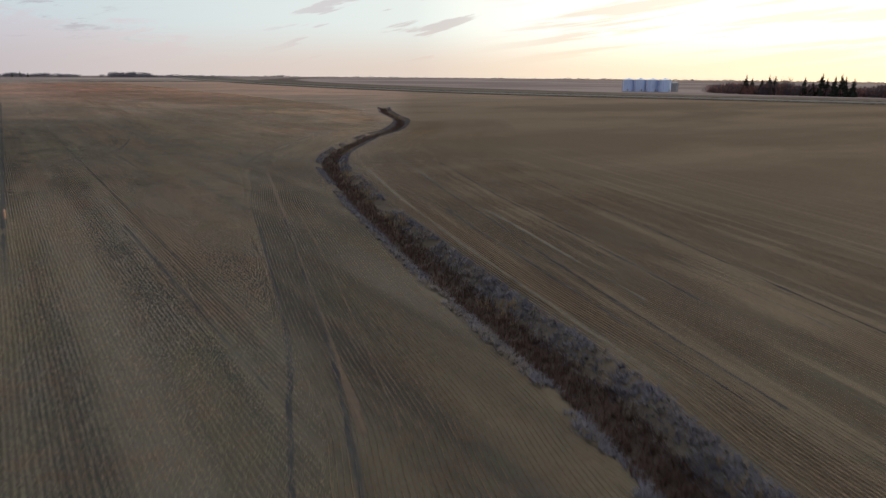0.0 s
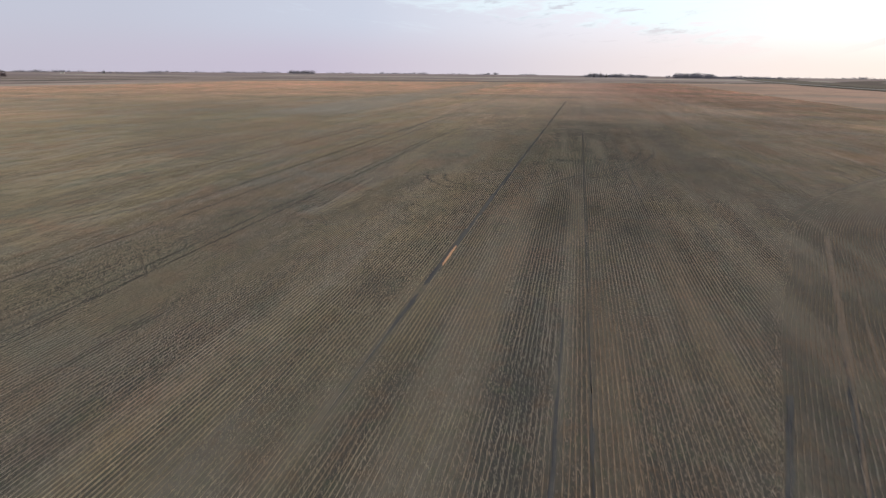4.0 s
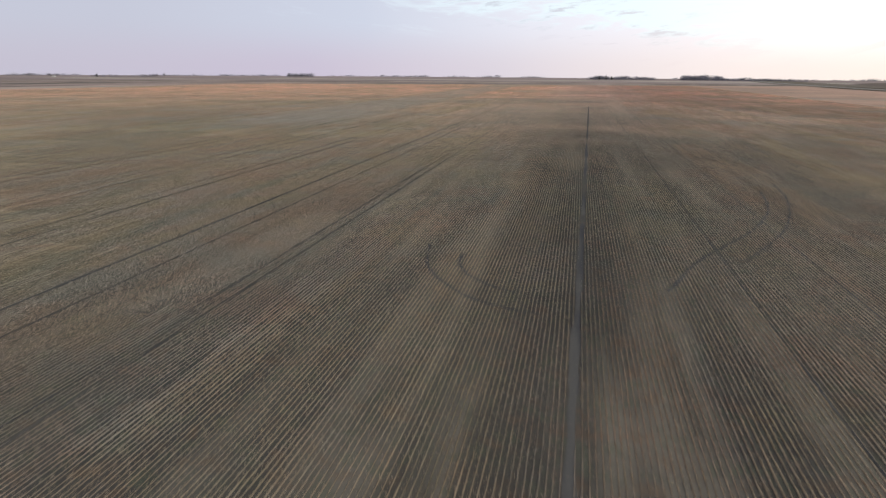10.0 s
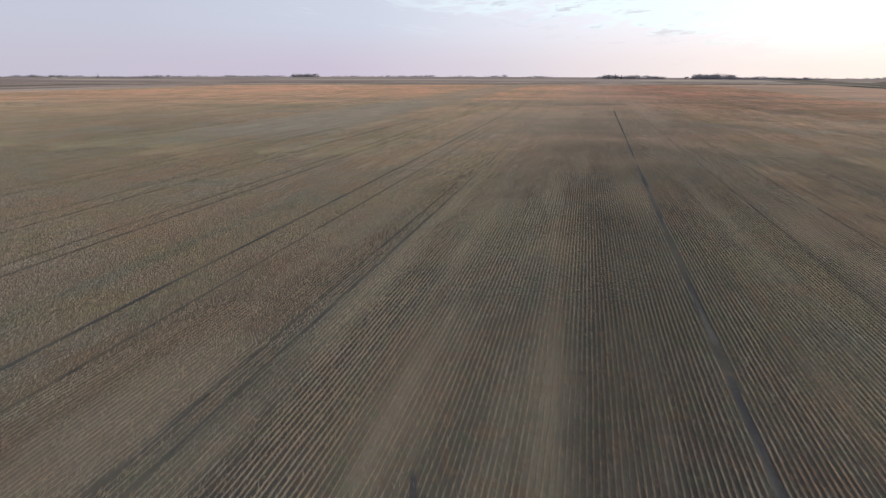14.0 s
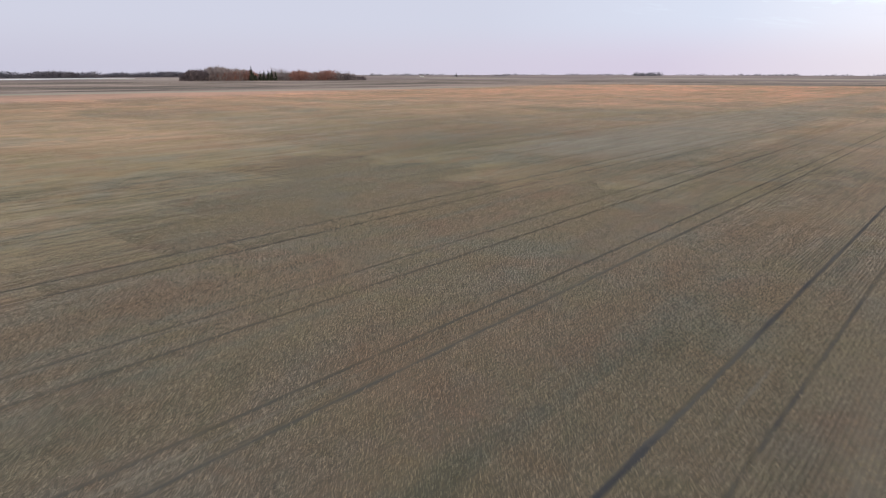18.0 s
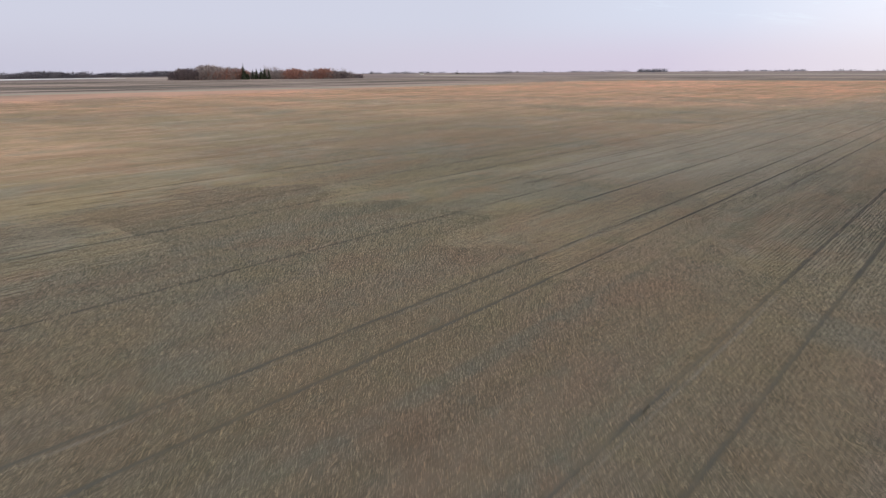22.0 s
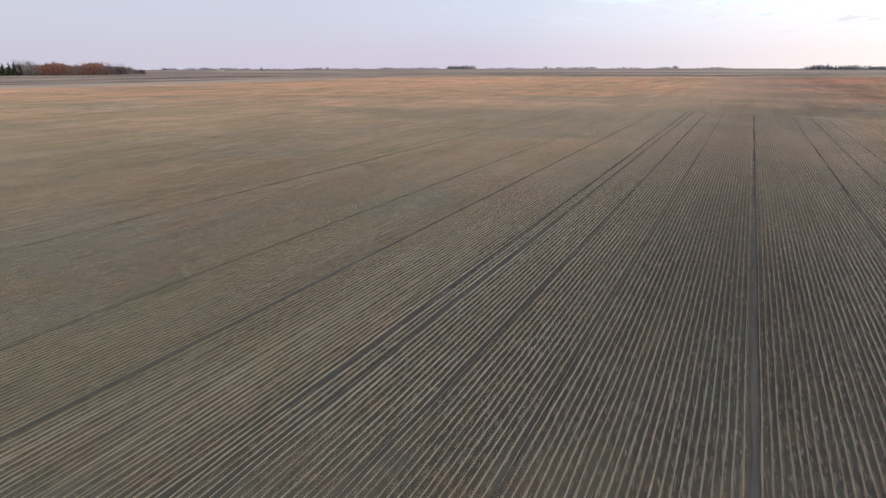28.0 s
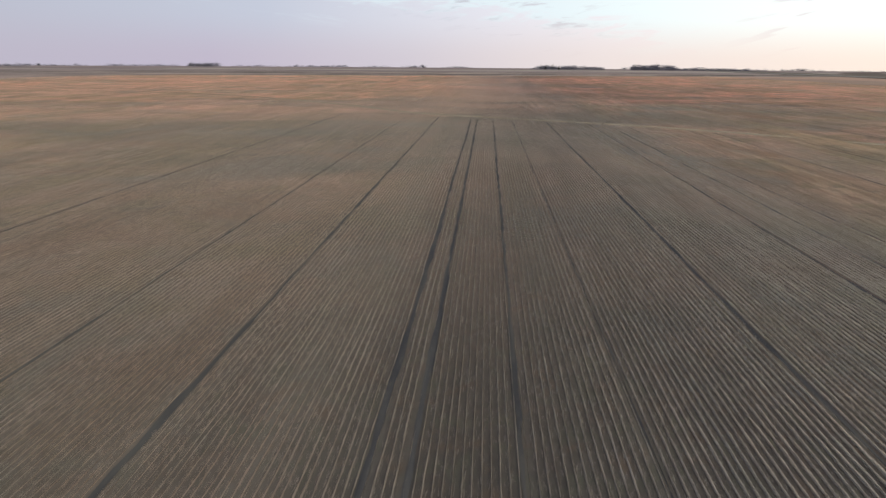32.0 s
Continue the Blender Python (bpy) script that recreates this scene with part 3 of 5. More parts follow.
M_TWIG_DARK = material("dark_twigs", mottled((0.138, 0.108, 0.120), (0.190, 0.148, 0.158), 0.25, (0.11, 0.09, 0.10)), 0.95, thin=0.4)
# far trees: haze is put into this lighter lilac-grey colour
M_HAZED_WOOD = material("far_trees", mottled((0.190, 0.185, 0.215), (0.250, 0.240, 0.270), 0.03), 0.95)
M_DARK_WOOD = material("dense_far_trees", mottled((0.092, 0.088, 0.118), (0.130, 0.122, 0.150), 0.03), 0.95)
M_ICE = material("pond_ice", mottled((0.58, 0.58, 0.60), (0.66, 0.66, 0.68), 0.02), 0.5)
M_LITTER = material("trodden_straw", mottled((0.15, 0.130, 0.106), (0.21, 0.180, 0.147), 2.5, (0.11, 0.095, 0.078), 0.7), 0.9, bump=0.02)
M_DUSTY = material("dusty_straw", mottled((0.112, 0.096, 0.077), (0.150, 0.126, 0.100), 2.0, (0.085, 0.075, 0.062), 0.7), 0.9, bump=0.02)
M_SHED = material("shed_russet_straw", mottled((0.112, 0.082, 0.062), (0.148, 0.106, 0.078), 1.8, (0.085, 0.074, 0.062), 0.6), 0.9, bump=0.02)
M_WHITE = material("white_siding", mottled((0.74, 0.73, 0.71), (0.80, 0.79, 0.77), 0.5), 0.7)
M_ROOF = material("roof_shingle", mottled((0.12, 0.10, 0.09), (0.17, 0.15, 0.13), 0.8), 0.85)


# ---------- mesh helpers ----------
def mesh_object(name, verts, faces, mat, parent=None, label="", smooth=False):
    """One mesh object from an array of vertices and an array of faces with the same number of corners."""
    me = bpy.data.meshes.new(name)
    v, f = np.asarray(verts, np.float32).reshape(-1, 3), np.asarray(faces, np.int32)
    me.vertices.add(len(v))
    me.vertices.foreach_set("co", v.ravel())
    n, c = f.shape
    me.loops.add(n * c)
    me.loops.foreach_set("vertex_index", f.ravel())
    me.polygons.add(n)
    me.polygons.foreach_set("loop_start", np.arange(0, n * c, c, dtype=np.int32))
    if smooth:
        me.polygons.foreach_set("use_smooth", np.ones(n, bool))
    me.update(calc_edges=True)
    me.materials.append(mat)
    ob = new(name, me)
    ob.parent = parent
    if label:
        ob["label"] = label
    return ob


def part(name, bm, mat, parent, label="", smooth=False):
    """Links a bmesh as one mesh under a thing."""
    me = bpy.data.meshes.new(name)
    bm.normal_update()
    for f in bm.faces:
        f.smooth = smooth
    bm.to_mesh(me)
    bm.free()
    me.materials.append(mat)
    ob = new(name, me)
    ob.parent = parent
    if label:
        ob["label"] = label
    return ob


def ribbon(name, line, way, offsets, mat, parent=None, label="", wobble=0.0, taper=1.0):
    """A strip along a line, through cross-section points (offset to the right, height)."""
    r = np.random.RandomState(len(name))
    right = np.stack([way[:, 1], -way[:, 0]], 1)
    cols = []
    for o, h in offsets:
        o2 = (o + (r.rand(len(line)) - 0.5) * wobble) * taper
        q = line + right * o2[:, None]
        cols.append(np.column_stack([q, land(q[:, 0], q[:, 1]) + h]))
    v = np.stack(cols, 1)
    n, m = v.shape[:2]
    i = np.arange(n - 1)[:, None] * m + np.arange(m - 1)[None, :]
    f = np.stack([i, i + 1, i + m + 1, i + m], -1).reshape(-1, 4)
    return mesh_object(name, v, f, mat, parent, label)


# ---------- ground ----------
def axis(lo, hi, step, reach):
    inner = np.arange(lo, hi + step / 2, step)
    out, d = [], step
    while not out or out[-1] < reach:
        d *= 1.16
        out.append((out[-1] if out else 0) + d)
    out = np.array(out)
    return np.concatenate([lo - out[::-1], inner, hi + out])


gx, gy = axis(-10.0, 150.0, 1.3, 5200.0), axis(-70.0, 225.0, 1.6, 5200.0)
X, Y = np.meshgrid(gx, gy)
Z = land(X, Y)
near_x, near_y = (gx > -12) & (gx < 152), (gy > -72) & (gy < 227)
sub = np.ix_(near_y, near_x)
dist, _ = from_ditch(X[sub], Y[sub])
Z[sub] -= 0.95 * np.exp(-((dist / 1.7) ** 4)) * np.clip((225 - Y[sub]) / 12, 0, 1)
Z[sub] += 0.05 * (field_noise(X[sub] * 0.15, Y[sub] * 0.15) - 0.5)
n_x = len(gx)
i = (np.arange(len(gy) - 1)[:, None] * n_x + np.arange(n_x - 1)[None, :]).ravel()
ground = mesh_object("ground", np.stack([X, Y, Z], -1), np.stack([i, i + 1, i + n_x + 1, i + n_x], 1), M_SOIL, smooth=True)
tagged(ground, "harvested prairie field of brown soil, chaff and straw", "field", kind="structure")

# ---------- field road, tracks and marks ----------
road_line, road_way = curve(ROAD, 8.0)
road = ribbon("road", road_line, road_way, [(-3.6, 0.3), (-2.8, 1.0), (0.0, 1.1), (2.8, 1.0), (3.6, 0.3)], M_GRAVEL, wobble=0.2)
tagged(road, "pale raised gravel road along the field edge", "road", kind="structure")
verge_near = ribbon("verge", road_line, road_way, [(-16.0, 0.02), (-14.0, 0.35), (-10.0, 0.45), (-6.5, 0.25), (-3.3, 0.4)], M_VERGE, wobble=1.6)
tagged(verge_near, "dark dead grass in the roadside ditch", "verge", kind="structure")
verge_far = ribbon("verge", road_line, road_way, [(3.3, 0.4), (5.5, 0.5), (9.0, 0.95), (16.0, 0.8), (40.0, 0.7), (88.0, 0.3), (95.0, 0.02)], M_VERGE, wobble=1.6)
tagged(verge_far, "dark dead grass in the roadside ditch", "verge", kind="structure")

for x, w, y0, y1 in TRACKS:
    ys = np.arange(y0, y1, 1.25)
    wave = 0.12 * (field_noise(ys * 0.05 + x, ys * 0 + x) - 0.5)
    if x > 0:
        d, _ = from_ditch(x + wave, ys)
        ys, wave = ys[d < -15], wave[d < -15]
    line = np.column_stack([track_x(x, ys) + wave, ys])
    t = ribbon("wheel_track", line, np.tile([0.0, 1.0], (len(ys), 1)), [(-w / 2, 0.012), (0, 0.018), (w / 2, 0.012)], M_TRACK, wobble=0.12, taper=np.clip((ys - y0 + 1) / 25, 0, 1) * (0.55 + 0.9 * field_noise(ys * 0.22 + 3 * x, ys * 0 + x)))
    tagged(t, "dark packed wheel track along the stubble rows", "wheel track", "wheel tracks in the field", "structure")
for x, half in PALE_LINES:
    ys = np.arange(85.0, 340.0, 2.5)
    line = np.column_stack([x + 0.12 * (field_noise(ys * 0.05 + x, ys * 0 + x) - 0.5), ys])
    t = ribbon("straw_line", line, np.tile([0.0, 1.0], (len(ys), 1)), [(-half, 0.014), (0, 0.05), (half, 0.014)], M_LITTER, wobble=0.08, taper=np.clip((ys - 84) / 25, 0, 1) * np.clip(2.6 * field_noise(ys * 0.12 + x, ys * 0 + x) - 0.5, 0, 1.3))
    tagged(t, "pale trodden straw along a wheel track", "straw", "pale straw beside the wheel tracks", "structure")

for a in ARCS:
    line, way = curve(a, 0.8)
    t = ribbon("turning_track", line, way, [(-0.10, 0.014), (0, 0.02), (0.10, 0.014)], M_TRACK, wobble=0.14)
    tagged(t, "dark curved wheel track where a machine turned", "wheel track", "turning tracks in the field", "structure")

PALE_LINE = [(-560, 350), (-355, 396), (-250, 452), (-186, 432), (-140, 392), (-118, 366), (-97, 353), (-77, 342), (-55, 325), (-30, 300), (-11, 284), (18, 276), (60, 268), (110, 262)]
line, way = curve(PALE_LINE, 4.0)
pale = ribbon("headland_track", line, way, [(-1.3, 0.01), (-0.9, 0.05), (0.9, 0.05), (1.3, 0.01)], M_PALE, wobble=0.5)
tagged(pale, "pale trodden headland track across the field", "track", kind="structure")

# a strip of russet straw dropped beside a wheel track
r = np.random.RandomState(3)
ys = np.arange(39.0, 45.2, 0.22)
line = np.column_stack([-7.14 + 0.02 * r.randn(len(ys)), ys])
swell = 0.06 + 0.10 * np.sin((ys - 39.0) / 6.2 * math.pi)
v = np.stack([np.column_stack([line[:, 0] + o * (0.3 + swell * 3), line[:, 1], 0.015 + h * swell * (0.6 + 0.8 * r.rand(len(ys)))]) for o, h in ((-0.15, 0), (-0.08, 0.8), (0.0, 1.0), (0.08, 0.8), (0.16, 0))], 1)
n, m = v.shape[:2]
i = (np.arange(n - 1)[:, None] * m + np.arange(m - 1)).ravel()
straw_strip = mesh_object("fallen_straw", v, np.stack([i, i + 1, i + m + 1, i + m], 1), M_RUSSET)
tagged(straw_strip, "thin heap of russet straw on the stubble", "straw")

# ---------- stubble ----------
VIEWS = [(14, -8), (6, 16), (-4, 36), (-12, 70), (-20, 98), (-34, 112), (-58, 126), (-78, 150), (-98, 176), (-106, 196), (-108, 222), (-105, 248), (6, -12)]
PIECE = 10.0
all_x, all_y = [a.ravel() for a in np.meshgrid(np.arange(-1240, 460) * ROW, np.arange(-7, 42) * PIECE, indexing="ij")]
passed = np.min([np.hypot(all_x - a, all_y + 5 - b) for a, b in VIEWS], axis=0)
passed *= 1 + (0.28 + 0.32 * np.clip((passed - 40) / 25, 0, 1)) * (np.random.RandomState(4).rand(len(passed)) - 0.5)


def beaten_down(x, y):
    """How far the rows are lost in loose straw, from nought to one."""
    fray = 14 * (field_noise(x * 0.2 + 21, y * 0.1) - 0.5)
    west = np.clip((72 - np.abs(x + fray + 80)) / 26, 0, 1) * np.clip((188 - y - fray) / 16, 0, 1)
    west = west * (1 - np.clip((x + 93 + 0.15 * fray) / 3, 0, 1) * np.clip((-75 - x) / 4, 0, 1) * np.clip((y - 164 + 0.4 * fray) / 12, 0, 1))
    south = np.clip((58 - y - 2 * fray) / 30, 0, 1) * np.clip(2.2 * field_noise(x * 0.22 + 60, y * 0.012) - 0.25, 0.1, 0.9)
    lodged = np.clip(2.4 * field_noise(x * 0.085 + 15, y * 0.028 + 40) - 0.85, 0, 0.75) * np.clip((-13 - x) / 8, 0, 1) * (1 - np.clip((22 - np.abs(x + 101 + fray)) / 10, 0, 1) * np.clip((y - 195) / 20, 0, 1))
    laid = 0.94 * np.clip((-104 - x - 0.3 * fray) / 8, 0, 1) * np.clip((y - 165) / 12, 0, 1)
    return np.maximum(np.maximum(west, south), np.maximum(lodged, laid))


def row_pieces(lo, hi, whole=False):
    """Starts of the ten-metre pieces of row between lo and hi metres, give or take, from the stretch that is passed."""
    d, _ = from_ditch(np.clip(all_x, -40, 150), all_y)
    keep = (passed >= lo) & (passed < hi) & (d < -8.0) & ((np.minimum(beaten_down(all_x, all_y), beaten_down(all_x, all_y + PIECE)) < 0.98) | whole)
    return all_x[keep], all_y[keep]


def row_strength(x, y):
    """How clearly the rows stand: they are trodden down under chaff and in the wheel tracks."""
    m = 0.70 + 0.37 * np.clip((0.6 * field_noise(x * 0.16, y * 0.012) + 0.4 * field_noise(x * 0.03 + 9, y * 0.02) - 0.30) / 0.3, 0, 1)
    m *= 0.62 + 0.62 * field_noise(x * 0.55, y * 0.16)
    m *= 1 - 0.42 * np.clip((-17 - x) / 9, 0, 1) * np.clip((160 - y) / 20, 0, 1)
    bands = field_noise(x * 0.13 + 50, y * 0.006 + 5)
    m *= 0.5 + 0.5 * np.clip((bands - 0.30) / 0.18, 0, 1)
    rag = 1.2 * (field_noise(x * 0.5 + 3, y * 0.2) - 0.5) + 0.8 * (field_noise(x * 2 + 7, y * 0.7) - 0.5)
    inside = lambda q: np.clip((np.minimum(x + rag - q[0], q[1] - x - rag) + 0.7) / 1.4, 0, 1) * np.clip((np.minimum(y - q[2], q[3] - y) + 8 * rag + 5) / 10, 0, 1)
    m *= 1 - 0.16 * np.clip((x + 34) / 8, 0, 1) * np.clip((y - 36) / 20, 0, 1)
    m *= 1 - 0.35 * np.clip((24 - y) / 16, 0, 1)
    for q in CHAFF_BANDS:
        m *= 1 - (0.30 if q[3] > 62 else 0.55) * inside(q)
    for q in BARE_BANDS:
        m = np.maximum(m, 0.95 * inside(q))
    for tx, w, y0, y1 in TRACKS:
        m = np.where((np.abs(x - track_x(tx, y)) < w * 0.4 + 0.05) & (y > y0 + 10) & (y < y1), m * (0.06 if w > 0.1 else 0.5), m)
    close = (x > -21) & (x < 19) & (y > 70) & (y < 128)
    d2 = (x[close][:, None] - turn_points[:, 0]) ** 2 + (y[close][:, None] - turn_points[:, 1]) ** 2
    m[close] *= np.where(d2.min(1) < 0.26 ** 2, 0.4, 1.0)
    return m


def straw_rows(name, x, y, right, strength, low, tall, seed, label, spread=0.0):
    """Rows of stubble: a low ridge of litter (quad strips) with ragged upright stalks along its middle.

    x, y: arrays of rows by stations; right: unit vectors across the rows; strength 0 drops the row.
    """
    r = np.random.RandomState(seed)
    m, st = x.shape
    g = land(x, y) - np.where(strength <= 0, 0.3, 0.0)
    stray = 0.04 * (field_noise(x * 3.9, y * 0.4) - 0.5)
    stray = stray + 0.10 * spread * (field_noise(x * 3.9 + 70, y * 0.25) - 0.5)
    x, y = x + right[..., 0] * stray, y + right[..., 1] * stray

    def at(off, h):
        return np.stack([x + right[..., 0] * off, y + right[..., 1] * off, g + h], -1)

    jit = lambda a: a * (r.rand(m, st) - 0.5)
    half = (0.012 + 0.009 * r.rand(m, st)) * np.clip(0.15 + 1.6 * strength, 0, 1) * (1 + spread)
    v = np.stack([at(-half, 0), at(jit(0.02), 0.01 + low * strength * (0.7 + 0.6 * r.rand(m, st))), at(half, 0),
                  at(jit(0.02), 0.0), at(jit(0.035), 0.01 + strength * tall * (0.8 + 0.4 * r.rand(m, st)))], -2)
    base = (np.arange(m)[:, None] * st + np.arange(st - 1)) * 5
    f = np.concatenate([np.stack([base + a, base + 5 + a, base + 5 + b, base + b], -1).reshape(-1, 4) for a, b in ((0, 1), (1, 2), (3, 4))])
    return tagged(mesh_object(name, v, f, M_STUBBLE), label, "stubble", kind="stuff")


def drilled_rows(pieces, step, seed, tall, least=0.0):
    px0, py0 = pieces
    st = int(round(PIECE / step)) + 1
    x = np.broadcast_to(px0[:, None], (len(px0), st)).copy()
    y = py0[:, None] + np.linspace(0, PIECE, st)
    lost = beaten_down(x, y)
    strength = np.where(lost > 0.98, 0.0, row_strength(x, y) * (1 - lost) ** 0.8)
    d = np.min([np.hypot(px0 - a, py0 + 5 - b) for a, b in VIEWS], axis=0)[:, None]
    broken = np.clip(2.2 * field_noise(x * 2.6 + 12, y * 0.55) - 0.30, 0.30, 1) if step < 5 else 1.0
    strength = np.maximum(strength, least * np.clip((d - 18) / 36, 0, 1) * np.where((x < -104) & (y > 165), 0.4, 1.0) * broken * row_strength(x, y))
    close = (x > -16) & (y < 120)
    d, _ = from_ditch(x[close], y[close])
    strength[close] *= (d < -13.9) * (0.5 + 0.5 * np.clip((-13.0 - d) / 4, 0, 1))
    right = np.zeros(x.shape + (2,))
    right[..., 0] = 1
    straw_rows("stubble_rows", x, y, right, strength, 0.05, tall, seed, "cut straw stubble standing in straight drilled rows", 1.6 * lost)


def standing_stalks(name, pieces, step, seed, width, tall=1.0, fade=200.0):
    """Cut stalks that stand singly along the rows, fewer towards fade metres from the stretch that is passed."""
    px0, py0 = pieces
    r = np.random.RandomState(seed)
    st = int(round(PIECE / step))
    x = np.repeat(px0, st)
    y = (py0[:, None] + np.arange(st) * step).ravel()
    x, y = x + 0.04 * r.randn(x.size), y + step * r.rand(x.size)
    keep = (row_strength(x, y) * (0.55 + 0.9 * field_noise(x * 0.35 + 31, y * 0.2))) > 0.30 + 0.5 * r.rand(len(x))
    loose = beaten_down(x, y)
    keep |= r.rand(len(x)) < loose
    away = np.repeat(np.min([np.hypot(px0 - a, py0 + 5 - b) for a, b in VIEWS], axis=0), st)
    keep &= r.rand(len(x)) < np.clip((fade - away) / 38, 0, 1)
    x = x + loose * 0.045 * r.randn(len(x))
    x, y = x[keep], y[keep]
    d, _ = from_ditch(x[x > -16], y[x > -16])
    ok = np.ones(len(x), bool)
    for tx, w, y0, y1 in TRACKS:
        ok &= (np.abs(x - track_x(tx, y)) > 0.55 * w + 0.10) | (y < y0) | (y > y1)
    ok[x > -16] &= d < -13.0
    x, y = x[ok], y[ok]
    n = len(x)
    h = tall * (0.07 + 0.10 * r.rand(n) ** 1.4) * (1 - 0.25 * beaten_down(x, y))
    a = r.rand(n) * math.pi
    w = width * (0.6 + 0.8 * r.rand(n)) * (0.5 + 0.5 * beaten_down(x, y))
    g = land(x, y)
    dx, dy = np.cos(a) * w, np.sin(a) * w
    lx, ly = 0.05 * r.randn(n), 0.05 * r.randn(n)
    v = np.stack([np.stack([x - dx, y - dy, g], -1), np.stack([x + dx, y + dy, g], -1), np.stack([x + lx + dx * 0.4, y + ly + dy * 0.4, g + h], -1)], 1)
    ob = mesh_object(name, v, np.arange(n * 3).reshape(-1, 3), M_STUBBLE)
    return tagged(ob, "single cut stalks standing along the stubble rows", "stubble", kind="stuff")


drilled_rows(row_pieces(0, 30), 0.55, 11, 0.095)
drilled_rows(row_pieces(30, 75, True), 1.25, 12, 0.10, 0.9)
drilled_rows(row_pieces(75, 180, True), 10.0, 13, 0.085, 0.55)


def distant_rows(piece, tall, seed):
    """The rows run on to the far end of the field, in long pieces that thin out to the west."""
    r = np.random.RandomState(seed)
    x, y = [a.ravel() for a in np.meshgrid(np.arange(-1600, 720) * ROW, np.arange(-70, 900, piece), indexing="ij")]
    away = np.min([np.hypot(x - a, y + piece / 2 - b) for a, b in VIEWS], axis=0)
    d, _ = from_ditch(np.clip(x, -40, 150), np.clip(y, -60, 215))
    keep = (away > 168 + 14 * r.rand(len(x))) & (d < -8) & (0.958 * y - 0.287 * x < 815) & (r.rand(len(x)) < np.clip((410 + x) / 140, 0, 1))
    x, y = np.repeat(x[keep][:, None], 2, 1), y[keep][:, None] + np.array([0.0, piece])
    right = np.zeros(x.shape + (2,))
    right[..., 0] = 1
    straw_rows("stubble_rows", x, y, right, 0.45 + 0.55 * field_noise(x * 0.13 + 50, y * 0.006 + 5), 0.05, tall, seed, "cut straw stubble in straight rows far down the field")


distant_rows(30.0, 0.06, 17)
standing_stalks("standing_stalks", row_pieces(0, 30, True), 0.066, 14, 0.021, 1.3)
standing_stalks("standing_stalks", row_pieces(30, 75, True), 0.22, 15, 0.030, 1.35, 80.0)


def headland_rows(offsets, first, last, step, seed):
    """Rows of the headland, which follow the ditch."""
    line, way = curve(DITCH, step)
    keep = (line[:, 1] > first) & (line[:, 1] < last)
    line, way = line[keep], way[keep]
    right = np.stack([way[:, 1], -way[:, 0]], 1)
    q = line[None] + right[None] * offsets[:, None, None]
    x, y = q[..., 0], q[..., 1]
    s = 0.25 + 0.9 * np.clip((field_noise(offsets[:, None] * 0.22 + 40 + 0 * x, y * 0.012) - 0.3) / 0.4, 0, 1)
    s *= 0.5 + 0.5 * np.clip((np.abs(offsets[:, None]) - 2.2) / 2.0, 0, 1)
    s *= 0.75 * np.clip((34 - offsets[:, None]) / 22, 0, 1)
    far = np.random.RandomState(seed).rand(len(offsets))[:, None]
    s = s * (np.clip((last + 20 - y) / 70, 0.1, 1) if last > 100 else 1)
    s = np.where((y > last - 20 * far) & (last > 100), 0.0, s)
    s = np.where(np.abs(offsets[:, None]) + 0 * x < 2.5 + 1.4 * (field_noise(x * 0.5 + 3, y * 0.5) - 0.3), 0.0, s)
    straw_rows("headland_stubble", x, y, np.broadcast_to(right[None], q.shape), s, 0.04, 0.07, seed, "cut stubble in headland rows along the ditch")


headland_rows(-np.arange(2.6, 13.4, ROW), -45, 60, 0.7, 21)
headland_rows(-np.arange(2.6, 13.4, ROW), 59, 190, 2.0, 23)
headland_rows(np.arange(2.6, 36.0, ROW), -45, 60, 0.7, 22)
headland_rows(np.arange(2.6, 36.0, ROW), 59, 150, 2.5, 24)

for bend in BENT_TRACKS:
    line, way = curve(bend, 1.2)
    w = 0.26 if bend[0][0] < 30 else 0.20
    t = ribbon("wheel_track", line, way, [(-w / 2, 0.014), (0, 0.02), (w / 2, 0.014)], M_TRACK, wobble=0.16)
    tagged(t, "dark packed wheel track curving beside the ditch", "wheel track", "wheel tracks in the field", "structure")

for russet, half, bend in BENT_STRAW:
    line, way = curve(bend, 1.0)
    thin = np.clip(1.7 * field_noise(line[:, 1] * 0.10 + 9 * half, line[:, 1] * 0 + bend[0][0]), 0.35, 1.1)
    t = ribbon("straw_line", line, way, [(-half, 0.012), (0, 0.05), (half, 0.012)], M_SHED if russet else M_DUSTY, wobble=0.10, taper=thin)
    tagged(t, "russet straw lying in a thin line beside the ditch" if russet else "pale trodden straw in a line beside the ditch", "straw", "straw lines beside the ditch", "structure")


def tufts(name, points, heights, blades, spread, width, mat, seed, label, category, curl=0.5):
    """Many tufts of tapered blades in one mesh."""
    r = np.random.RandomState(seed)
    n = len(points)
    a = r.rand(n, blades) * 2 * math.pi
    out = spread * (0.3 + r.rand(n, blades))
    h = heights[:, None] * (0.6 + 0.5 * r.rand(n, blades))
    foot = points[:, None, :] + np.stack([np.cos(a) * out * 0.4, np.sin(a) * out * 0.4, 0 * a - 0.03], -1)
    tip = foot + np.stack([np.cos(a) * out * curl + 0.1 * h, np.sin(a) * out * curl, h], -1)
    side = np.stack([-np.sin(a), np.cos(a), 0 * a], -1) * (width * (0.6 + 0.8 * r.rand(n, blades)))[..., None]
    v = np.stack([foot - side, foot + side, tip], -2)
    f = np.arange(n * blades * 3).reshape(-1, 3)
    return tagged(mesh_object(name, v, f, mat), label, category, kind="stuff")


# ---------- ditch ----------
deep = curve(DITCH, 0.7)
